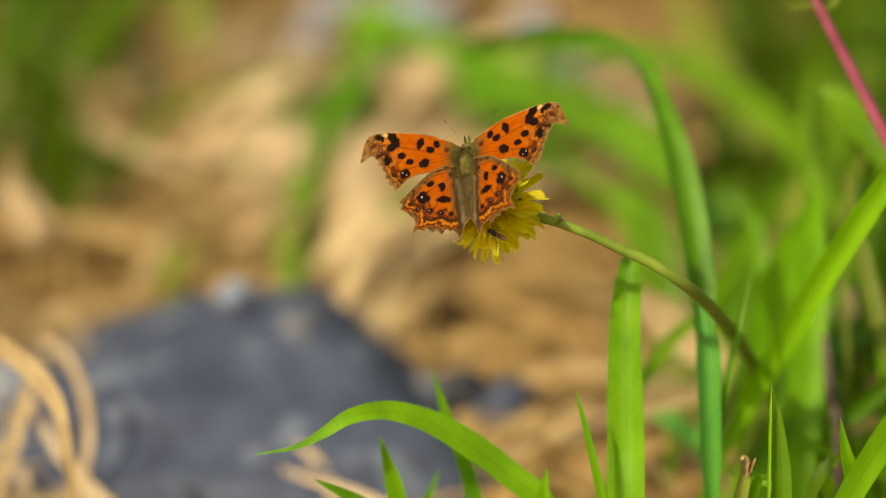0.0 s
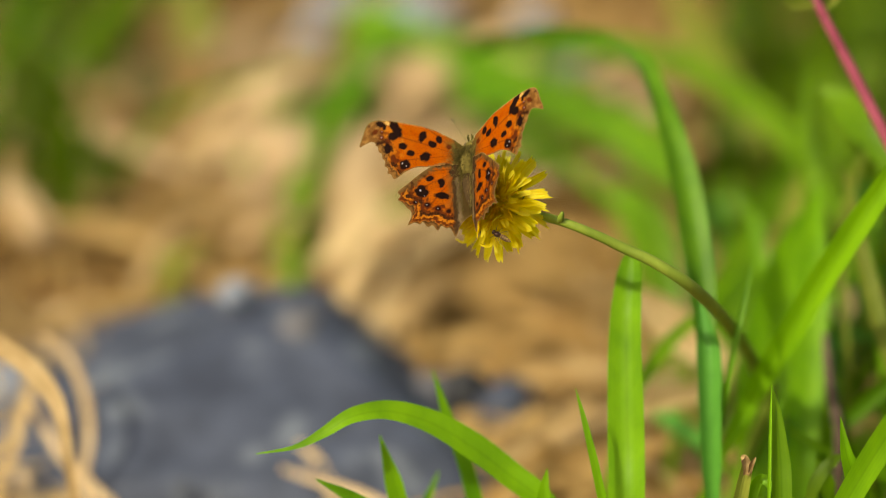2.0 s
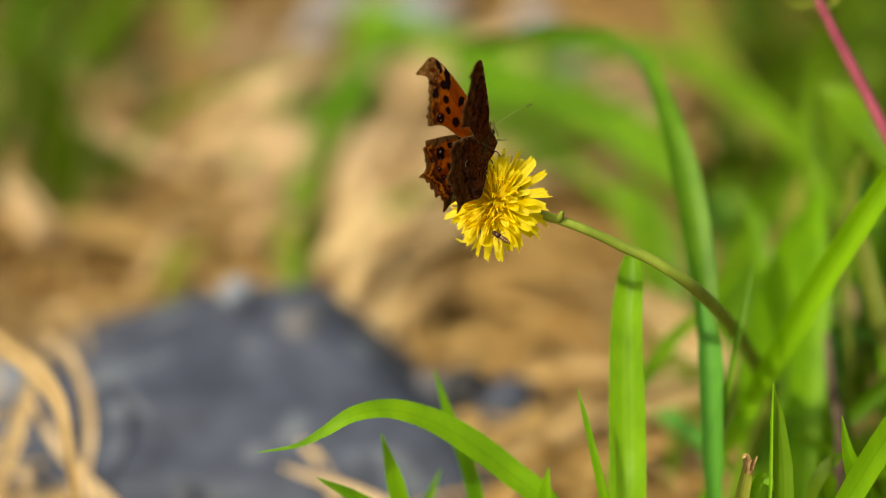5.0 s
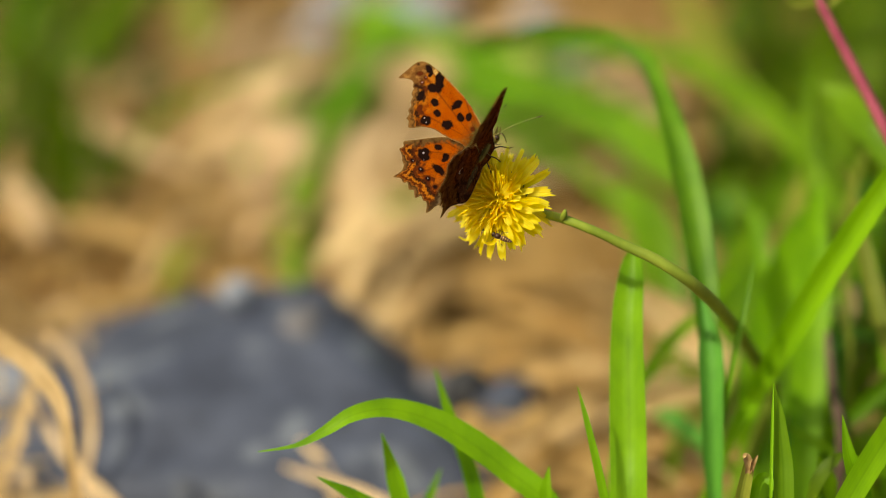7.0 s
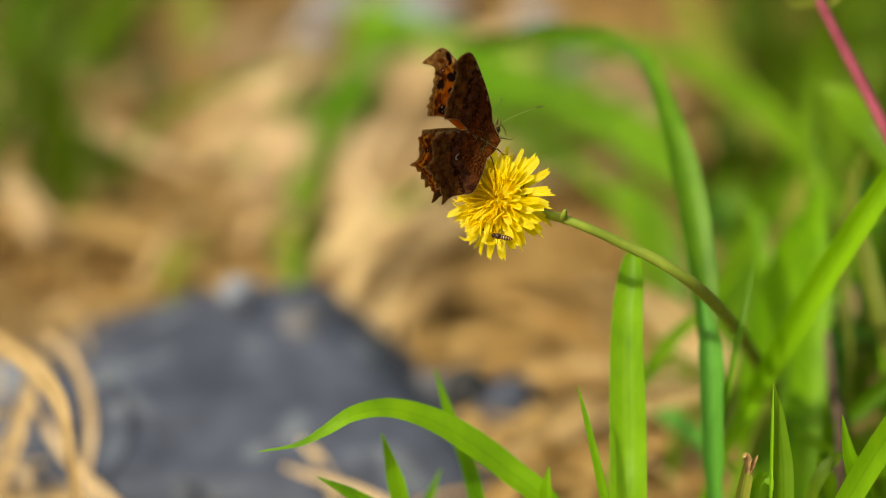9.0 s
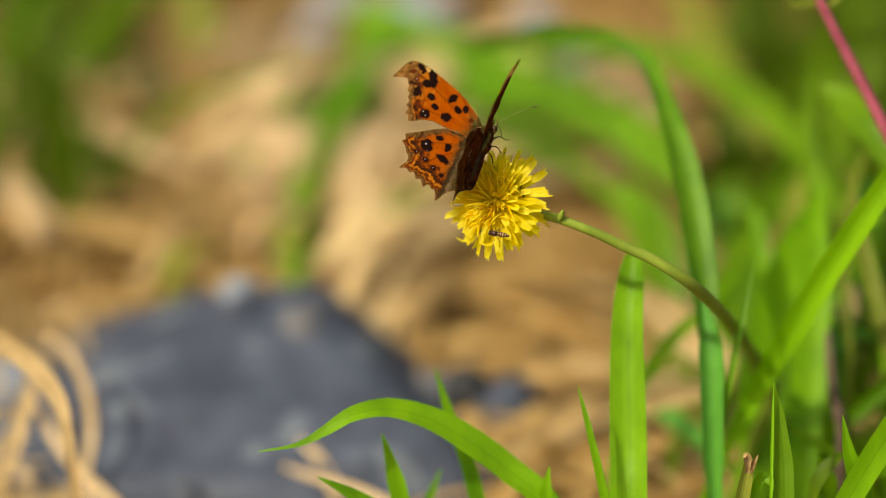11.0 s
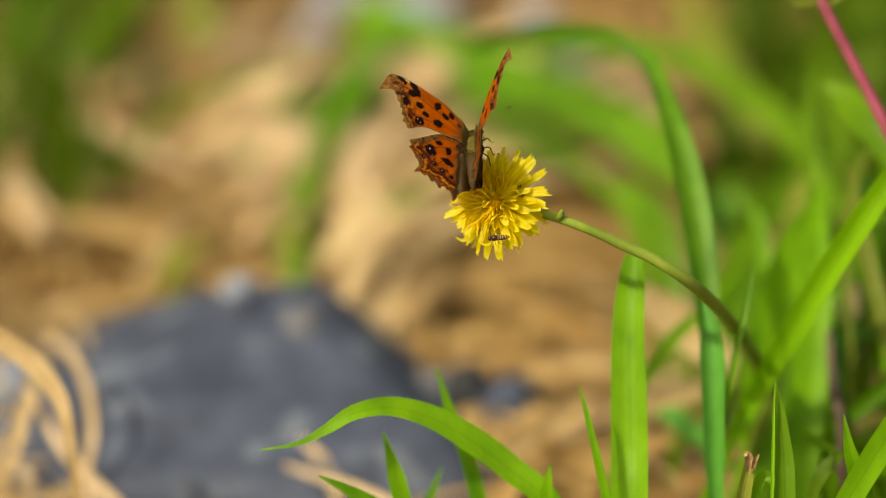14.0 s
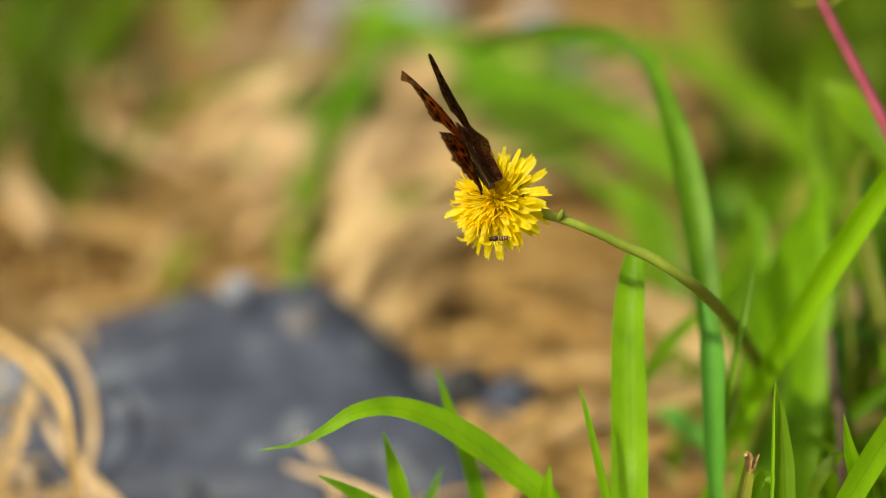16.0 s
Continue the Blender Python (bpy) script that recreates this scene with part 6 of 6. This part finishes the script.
def motions():
    walk(butterfly, [
        (0, pose(0.00585, 0.00509, 0.13797, 45.2, -17.3, -11.8)),
        (0.1, pose(0.00583, 0.00588, 0.13805, 46.8, -17.7, -9.3)),
        (0.2, pose(0.00608, 0.00660, 0.13800, 48.8, -17.1, -9.1)),
        (0.3, pose(0.00696, 0.00690, 0.13724, 49.7, -17.2, -8.0)),
        (0.4, pose(0.00653, 0.00799, 0.13766, 52.4, -16.3, -9.8)),
        (0.5, pose(0.00604, 0.00859, 0.13676, 53.8, -18.3, -14.5)),
        (0.6, pose(0.00606, 0.00838, 0.13683, 53.8, -14.6, -15.8)),
        (0.7, pose(0.00600, 0.00818, 0.13693, 53.7, -14.3, -16.4)),
        (0.8, pose(0.00619, 0.00787, 0.13678, 54.8, -14.1, -16.1)),
        (0.9, pose(0.00592, 0.00784, 0.13728, 52.7, -14.3, -17.3)),
        (1, pose(0.00578, 0.00755, 0.13716, 54.1, -15.8, -18.1)),
        (1.1, pose(0.00583, 0.00761, 0.13690, 53.0, -15.2, -13.6)),
        (1.2, pose(0.00623, 0.00796, 0.13711, 52.5, -15.5, -13.2)),
        (1.3, pose(0.00567, 0.00818, 0.13680, 51.7, -15.8, -14.5)),
        (1.4, pose(0.00513, 0.00814, 0.13598, 53.1, -15.1, -18.1)),
        (1.5, pose(0.00547, 0.00838, 0.13586, 50.7, -17.7, -16.8)),
        (1.6, pose(0.00553, 0.00831, 0.13588, 51.4, -16.1, -18.4)),
        (1.7, pose(0.00555, 0.00840, 0.13630, 49.4, -17.3, -16.6)),
        (1.8, pose(0.00629, 0.00815, 0.13621, 47.0, -17.9, -12.7)),
        (1.9, pose(0.00617, 0.00811, 0.13641, 46.9, -18.5, -11.8)),
        (2, pose(0.00606, 0.00837, 0.13675, 47.3, -19.4, -18.4)),
        (2.1, pose(0.00604, 0.00841, 0.13681, 50.2, -18.6, -19.0)),
        (2.2, pose(0.00612, 0.00862, 0.13726, 49.1, -19.0, -17.7)),
        (2.3, pose(0.00613, 0.00871, 0.13742, 51.0, -17.7, -18.0)),
        (2.4, pose(0.00603, 0.00875, 0.13747, 54.9, -15.2, -19.8)),
        (2.5, pose(0.00614, 0.00907, 0.13817, 50.7, -18.4, -16.9)),
        (2.6, pose(0.00664, 0.00925, 0.13890, 47.4, -15.3, -16.2)),
        (2.7, pose(0.00692, 0.00907, 0.13874, 46.8, -15.6, -18.0)),
        (2.8, pose(0.00754, 0.00892, 0.13863, 45.2, -16.4, -19.1)),
        (2.9, pose(0.00793, 0.00879, 0.13860, 45.0, -14.3, -21.1)),
        (3, pose(0.00841, 0.00869, 0.13864, 43.9, -13.0, -22.2)),
        (3.1, pose(0.00765, 0.00865, 0.13882, 48.3, -6.8, -28.7)),
        (3.2, pose(0.00767, 0.00872, 0.13925, 44.7, -9.1, -25.1)),
        (3.3, pose(0.00769, 0.00855, 0.13912, 45.2, -9.7, -23.8)),
        (3.4, pose(0.00753, 0.00847, 0.13919, 45.5, -9.7, -24.5)),
        (3.5, pose(0.00753, 0.00841, 0.13928, 45.5, -11.2, -26.0)),
        (3.6, pose(0.00750, 0.00865, 0.13937, 45.0, -9.8, -26.1)),
        (3.7, pose(0.00756, 0.00877, 0.13915, 45.4, -9.0, -25.6)),
        (3.8, pose(0.00744, 0.00899, 0.13921, 45.3, -8.5, -26.0)),
        (3.9, pose(0.00723, 0.00911, 0.13900, 47.7, -7.7, -27.3)),
        (4, pose(0.00720, 0.00940, 0.13922, 45.8, -9.6, -26.1)),
        (4.1, pose(0.00720, 0.00938, 0.13924, 46.0, -7.7, -27.5)),
        (4.2, pose(0.00780, 0.00946, 0.13955, 45.5, -8.5, -26.2)),
        (6.3, pose(0.00836, 0.00876, 0.13941, 46.0, -6.0, -47.7)),
        (6.4, pose(0.00834, 0.00878, 0.13953, 46.0, -6.6, -48.8)),
        (6.5, pose(0.00830, 0.00866, 0.13931, 48.2, -6.8, -49.8)),
        (6.6, pose(0.00812, 0.00874, 0.13935, 47.6, -6.1, -50.8)),
        (6.7, pose(0.00804, 0.00882, 0.13938, 46.1, -6.6, -50.4)),
        (6.8, pose(0.00766, 0.00903, 0.13974, 45.9, -6.7, -48.9)),
        (6.9, pose(0.00748, 0.00897, 0.13946, 47.0, -7.4, -47.1)),
        (7, pose(0.00778, 0.00868, 0.13857, 47.0, -5.3, -51.0)),
        (7.1, pose(0.00770, 0.00837, 0.13853, 49.2, -7.5, -51.8)),
        (7.2, pose(0.00778, 0.00815, 0.13871, 48.4, -10.0, -51.9)),
        (7.3, pose(0.00784, 0.00780, 0.13856, 49.8, -11.4, -52.2)),
        (7.4, pose(0.00807, 0.00762, 0.13880, 47.0, -12.0, -52.3)),
        (7.5, pose(0.00813, 0.00728, 0.13868, 48.3, -13.5, -52.6)),
        (7.6, pose(0.00835, 0.00756, 0.13880, 46.6, -11.0, -52.1)),
        (7.7, pose(0.00824, 0.00790, 0.13906, 47.5, -11.2, -52.2)),
        (7.8, pose(0.00820, 0.00818, 0.13918, 48.5, -10.6, -52.2)),
        (7.9, pose(0.00823, 0.00842, 0.13920, 49.5, -9.3, -52.0)),
        (8, pose(0.00847, 0.00871, 0.13934, 47.4, -6.5, -51.4)),
        (8.1, pose(0.00833, 0.00927, 0.14055, 44.2, -8.0, -49.6)),
        (8.2, pose(0.00889, 0.00914, 0.14010, 42.5, -8.5, -48.7)),
        (8.3, pose(0.00892, 0.00919, 0.14008, 42.8, -8.5, -49.4)),
        (8.4, pose(0.00994, 0.00951, 0.14068, 33.0, -11.5, -47.1)),
        (8.5, pose(0.01021, 0.00963, 0.14082, 30.9, -12.9, -46.3)),
        (8.6, pose(0.01004, 0.00957, 0.14078, 31.4, -9.9, -46.3)),
        (8.7, pose(0.00948, 0.00955, 0.14084, 35.1, -10.6, -46.0)),
        (8.8, pose(0.00885, 0.00956, 0.14097, 38.8, -11.9, -45.9)),
        (8.9, pose(0.00868, 0.00949, 0.14089, 39.3, -9.2, -45.5)),
        (9, pose(0.00827, 0.00920, 0.14029, 44.4, -7.6, -45.1)),
        (9.1, pose(0.00821, 0.00933, 0.14050, 43.3, -9.5, -44.1)),
        (9.2, pose(0.00761, 0.00926, 0.14028, 48.6, -9.1, -43.7)),
        (11.3, pose(0.00806, 0.01025, 0.14064, 34.3, -14.0, -34.7)),
        (11.4, pose(0.00797, 0.01035, 0.14078, 33.3, -15.6, -33.0)),
        (11.5, pose(0.00828, 0.01039, 0.14078, 30.8, -16.3, -32.4)),
        (11.6, pose(0.00818, 0.01013, 0.14060, 33.7, -15.7, -33.4)),
        (11.7, pose(0.00846, 0.01004, 0.14082, 32.3, -15.4, -32.9)),
        (11.8, pose(0.00852, 0.00981, 0.14070, 33.9, -15.3, -33.1)),
        (11.9, pose(0.00859, 0.00967, 0.14080, 34.6, -15.2, -33.4)),
        (12, pose(0.00867, 0.00960, 0.14107, 34.4, -14.6, -33.5)),
        (12.1, pose(0.00850, 0.00953, 0.14098, 36.1, -14.0, -32.8)),
        (12.2, pose(0.00817, 0.00952, 0.14105, 38.1, -15.0, -32.1)),
        (12.3, pose(0.00788, 0.00936, 0.14077, 41.7, -16.0, -31.5)),
        (12.4, pose(0.00794, 0.00925, 0.14057, 42.5, -12.2, -30.6)),
        (12.5, pose(0.00785, 0.00925, 0.14067, 42.5, -11.4, -29.4)),
        (12.6, pose(0.00738, 0.00930, 0.14058, 43.7, -13.1, -30.2)),
        (12.7, pose(0.00694, 0.00928, 0.14035, 44.6, -14.9, -29.2)),
        (12.8, pose(0.00694, 0.00937, 0.14035, 40.4, -16.3, -26.6)),
        (12.9, pose(0.00686, 0.00934, 0.14007, 39.9, -16.2, -27.2)),
        (13, pose(0.00766, 0.00953, 0.14028, 31.8, -17.6, -25.0)),
        (13.1, pose(0.00769, 0.00936, 0.13991, 33.7, -19.4, -24.6)),
        (13.2, pose(0.00779, 0.00945, 0.14016, 32.5, -18.9, -24.1)),
        (13.3, pose(0.00791, 0.00933, 0.13990, 33.4, -19.4, -23.6)),
        (13.4, pose(0.00814, 0.00938, 0.14004, 31.9, -17.4, -23.2)),
        (13.5, pose(0.00815, 0.00948, 0.14031, 31.2, -18.1, -22.6)),
        (13.6, pose(0.00761, 0.00946, 0.13982, 33.7, -18.2, -21.9)),
        (13.7, pose(0.00700, 0.00962, 0.13975, 34.2, -17.7, -21.2)),
        (13.8, pose(0.00789, 0.01015, 0.14057, 27.0, -19.1, -16.4)),
        (13.9, pose(0.00735, 0.01011, 0.13998, 27.1, -19.5, -15.9)),
        (14, pose(0.00658, 0.01011, 0.13954, 28.3, -19.9, -14.3)),
        (14.1, pose(0.00652, 0.01005, 0.13983, 30.4, -19.1, -17.0)),
        (14.2, pose(0.00760, 0.01008, 0.14027, 26.3, -19.0, -16.7)),
        (14.3, pose(0.00787, 0.00993, 0.14030, 27.0, -22.8, -17.2)),
        (14.4, pose(0.00824, 0.00986, 0.14052, 26.9, -24.8, -18.0)),
        (14.5, pose(0.00830, 0.00989, 0.14101, 27.4, -29.2, -18.4)),
        (14.6, pose(0.00798, 0.00974, 0.14019, 28.6, -26.3, -14.5)),
        (14.7, pose(0.00754, 0.00995, 0.14022, 26.5, -25.6, -9.5)),
        (14.8, pose(0.00765, 0.01037, 0.14074, 23.1, -25.1, -3.0)),
        (14.9, pose(0.00771, 0.01045, 0.14044, 22.5, -23.6, 1.0)),
        (15, pose(0.00700, 0.01020, 0.13936, 22.2, -22.3, 5.5)),
        (15.1, pose(0.00704, 0.00984, 0.13881, 24.6, -21.3, 4.6)),
        (15.2, pose(0.00654, 0.00983, 0.13912, 23.3, -27.6, 4.0)),
        (15.3, pose(0.00676, 0.00969, 0.13910, 24.5, -22.7, 3.0)),
        (15.4, pose(0.00656, 0.00944, 0.13881, 26.5, -22.4, 1.5)),
        (15.5, pose(0.00648, 0.00956, 0.13941, 24.3, -24.0, 0.0)),
        (15.6, pose(0.00597, 0.00939, 0.13905, 24.9, -24.1, 3.0)),
        (15.7, pose(0.00640, 0.00960, 0.13954, 22.4, -25.4, 9.4)),
        (15.8, pose(0.00667, 0.00952, 0.13934, 22.2, -25.3, 11.1)),
        (15.9, pose(0.00608, 0.00936, 0.13898, 21.4, -26.6, 12.0)),
        (16, pose(0.00720, 0.00930, 0.13900, 21.8, -28.5, 4.5)),
    ])
    for side, rows in ((-1, [
            (0, 8), (0.1, 12), (0.2, 11), (0.3, 7), (0.4, 11), (0.5, 49), (0.6, 72), (0.7, 70), (0.8, 56), (0.9, 40), (1, 13), (1.1, 9), (1.2, 11), (1.3, 14),
            (1.4, 26), (1.5, 52), (1.6, 41), (1.7, 18), (1.8, 6), (1.9, 9), (2, 25), (2.1, 63), (2.2, 81), (2.3, 76), (2.4, 67), (2.5, 55), (2.6, 31), (2.7, 36),
            (2.8, 55), (2.9, 85), (3, 82), (3.1, 63), (3.2, 46), (3.3, 21), (3.4, 18), (3.5, 22), (3.6, 41), (3.7, 75), (3.8, 79), (3.9, 69), (4, 57), (4.1, 25),
            (4.2, 5), (4.4, 8), (4.6, 38), (4.8, 72), (5, 78), (5.2, 55), (5.4, 28), (5.6, 34), (5.8, 66), (6, 86), (6.3, 91), (6.4, 91), (6.5, 85), (6.6, 80),
            (6.7, 71), (6.8, 56), (6.9, 48), (7, 52), (7.1, 79), (7.2, 91), (7.3, 91), (7.4, 91), (7.5, 91), (7.6, 91), (7.7, 91), (7.8, 91), (7.9, 88), (8, 78),
            (8.1, 59), (8.2, 47), (8.3, 44), (8.4, 73), (8.5, 91), (8.6, 91), (8.7, 91), (8.8, 91), (8.9, 91), (9, 83), (9.1, 64), (9.2, 45), (9.4, 40), (9.6, 62),
            (9.8, 86), (10.1, 88), (10.4, 80), (10.6, 52), (10.8, 40), (11, 48), (11.15, 66), (11.3, 75), (11.4, 51), (11.5, 42), (11.6, 54), (11.7, 88), (11.8, 90), (11.9, 91),
            (12, 90), (12.1, 91), (12.2, 91), (12.3, 91), (12.4, 88), (12.5, 78), (12.6, 68), (12.7, 50), (12.8, 42), (12.9, 45), (13, 75), (13.1, 91), (13.2, 91), (13.3, 91),
            (13.4, 91), (13.5, 84), (13.6, 76), (13.7, 61), (13.8, 32), (13.9, 37), (14, 55), (14.1, 80), (14.2, 91), (14.3, 91), (14.4, 91), (14.5, 90), (14.6, 82), (14.7, 69),
            (14.8, 42), (14.9, 36), (15, 57), (15.1, 87), (15.2, 91), (15.3, 90), (15.4, 87), (15.5, 81), (15.6, 67), (15.7, 44), (15.8, 44), (15.9, 55), (16, 80),
    ]), (1, [
            (0, 1), (0.1, 0), (0.2, -5), (0.3, -11), (0.4, -9), (0.5, 35), (0.6, 63), (0.7, 62), (0.8, 44), (0.9, 33), (1, 5), (1.1, -12), (1.2, -9), (1.3, -2),
            (1.4, 22), (1.5, 43), (1.6, 39), (1.7, 11), (1.8, -14), (1.9, -15), (2, 22), (2.1, 64), (2.2, 81), (2.3, 75), (2.4, 67), (2.5, 40), (2.6, 17), (2.7, 30),
            (2.8, 57), (2.9, 84), (3, 72), (3.1, 63), (3.2, 38), (3.3, 9), (3.4, 6), (3.5, 11), (3.6, 36), (3.7, 67), (3.8, 72), (3.9, 65), (4, 40), (4.1, 20),
            (4.2, -4), (4.4, 8), (4.6, 38), (4.8, 72), (5, 78), (5.2, 55), (5.4, 28), (5.6, 34), (5.8, 66), (6, 86), (6.3, 90), (6.4, 91), (6.5, 89), (6.6, 83),
            (6.7, 73), (6.8, 53), (6.9, 40), (7, 49), (7.1, 83), (7.2, 91), (7.3, 91), (7.4, 91), (7.5, 91), (7.6, 91), (7.7, 91), (7.8, 91), (7.9, 91), (8, 80),
            (8.1, 56), (8.2, 41), (8.3, 39), (8.4, 71), (8.5, 91), (8.6, 91), (8.7, 91), (8.8, 91), (8.9, 91), (9, 84), (9.1, 68), (9.2, 46), (9.4, 40), (9.6, 62),
            (9.8, 86), (10.1, 88), (10.4, 80), (10.6, 52), (10.8, 40), (11, 48), (11.15, 66), (11.3, 72), (11.4, 49), (11.5, 38), (11.6, 56), (11.7, 87), (11.8, 91), (11.9, 91),
            (12, 91), (12.1, 91), (12.2, 91), (12.3, 91), (12.4, 91), (12.5, 90), (12.6, 76), (12.7, 59), (12.8, 45), (12.9, 48), (13, 77), (13.1, 91), (13.2, 91), (13.3, 91),
            (13.4, 91), (13.5, 90), (13.6, 80), (13.7, 62), (13.8, 30), (13.9, 38), (14, 49), (14.1, 77), (14.2, 91), (14.3, 91), (14.4, 91), (14.5, 91), (14.6, 80), (14.7, 68),
            (14.8, 40), (14.9, 35), (15, 56), (15.1, 88), (15.2, 91), (15.3, 90), (15.4, 88), (15.5, 82), (15.6, 66), (15.7, 45), (15.8, 41), (15.9, 56), (16, 90),
    ])):
        walk(WINGS[side, "forewing"], [(t, flap(side, False, a)) for t, a in rows])
        walk(WINGS[side, "hindwing"], [(t, flap(side, True, a)) for t, a in rows])
    walk(flower, [(t, pose(*FOOT, 0, a, 0)) for t, a in (
        (0, -0.367), (0.5, -0.191), (1, -0.260), (1.5, -0.268), (2, -0.092), (2.5, -0.237), (3, -0.076), (3.5, -0.161),
        (4, -0.367), (6.5, 0.000), (7, 0.000), (7.5, 0.183), (8, 0.061), (8.5, 0.061), (9, 0.000), (11.5, -0.296),
        (12, -0.306), (12.5, -0.330), (13, -0.416), (13.5, -0.257), (14, -0.444), (14.5, -0.386), (15, -0.084), (15.5, -0.149),
        (16, -0.397),
    )])
    walk(fly, [
        (0, pose(0.01207, -0.00383, 0.12598, 34.1, -56.7, 34.4)),
        (1, pose(0.01242, -0.00391, 0.12582, 34.1, -56.7, 34.4)),
        (2, pose(0.01286, -0.00400, 0.12562, 36.6, -55.5, 31.4)),
        (3, pose(0.01340, -0.00408, 0.12544, 35.4, -56.1, 32.9)),
        (4, pose(0.01256, -0.00412, 0.12536, 35.4, -56.1, 32.9)),
        (6.3, pose(0.01256, -0.00429, 0.12499, 47.3, -48.0, 17.8)),
        (6.7, pose(0.01264, -0.00430, 0.12498, 40.0, -53.6, 27.2)),
        (7, pose(0.01249, -0.00432, 0.12492, 27.0, -59.3, 42.8)),
        (7.5, pose(0.01288, -0.00442, 0.12472, 23.8, -60.2, 46.5)),
        (8, pose(0.01276, -0.00437, 0.12483, 23.8, -60.2, 46.5)),
        (8.5, pose(0.01277, -0.00420, 0.12519, 20.4, -61.0, 50.4)),
        (9, pose(0.01256, -0.00431, 0.12495, 9.2, -62.6, 63.1)),
        (11.5, pose(0.01160, -0.00403, 0.12555, 1.1, -63.0, 72.2)),
        (12, pose(0.01146, -0.00419, 0.12521, -10.9, -62.4, 85.7)),
        (12.5, pose(0.01190, -0.00435, 0.12488, -28.3, -58.9, 105.6)),
        (13, pose(0.01161, -0.00440, 0.12476, -25.2, -59.9, 102.0)),
        (14, pose(0.01155, -0.00456, 0.12442, -21.9, -60.7, 98.2)),
        (15, pose(0.01229, -0.00457, 0.12440, -20.2, -61.1, 96.2)),
        (15.5, pose(0.01203, -0.00452, 0.12451, -20.2, -61.1, 96.2)),
        (16, pose(0.01165, -0.00462, 0.12429, -20.2, -61.1, 96.2)),
    ])


motions()
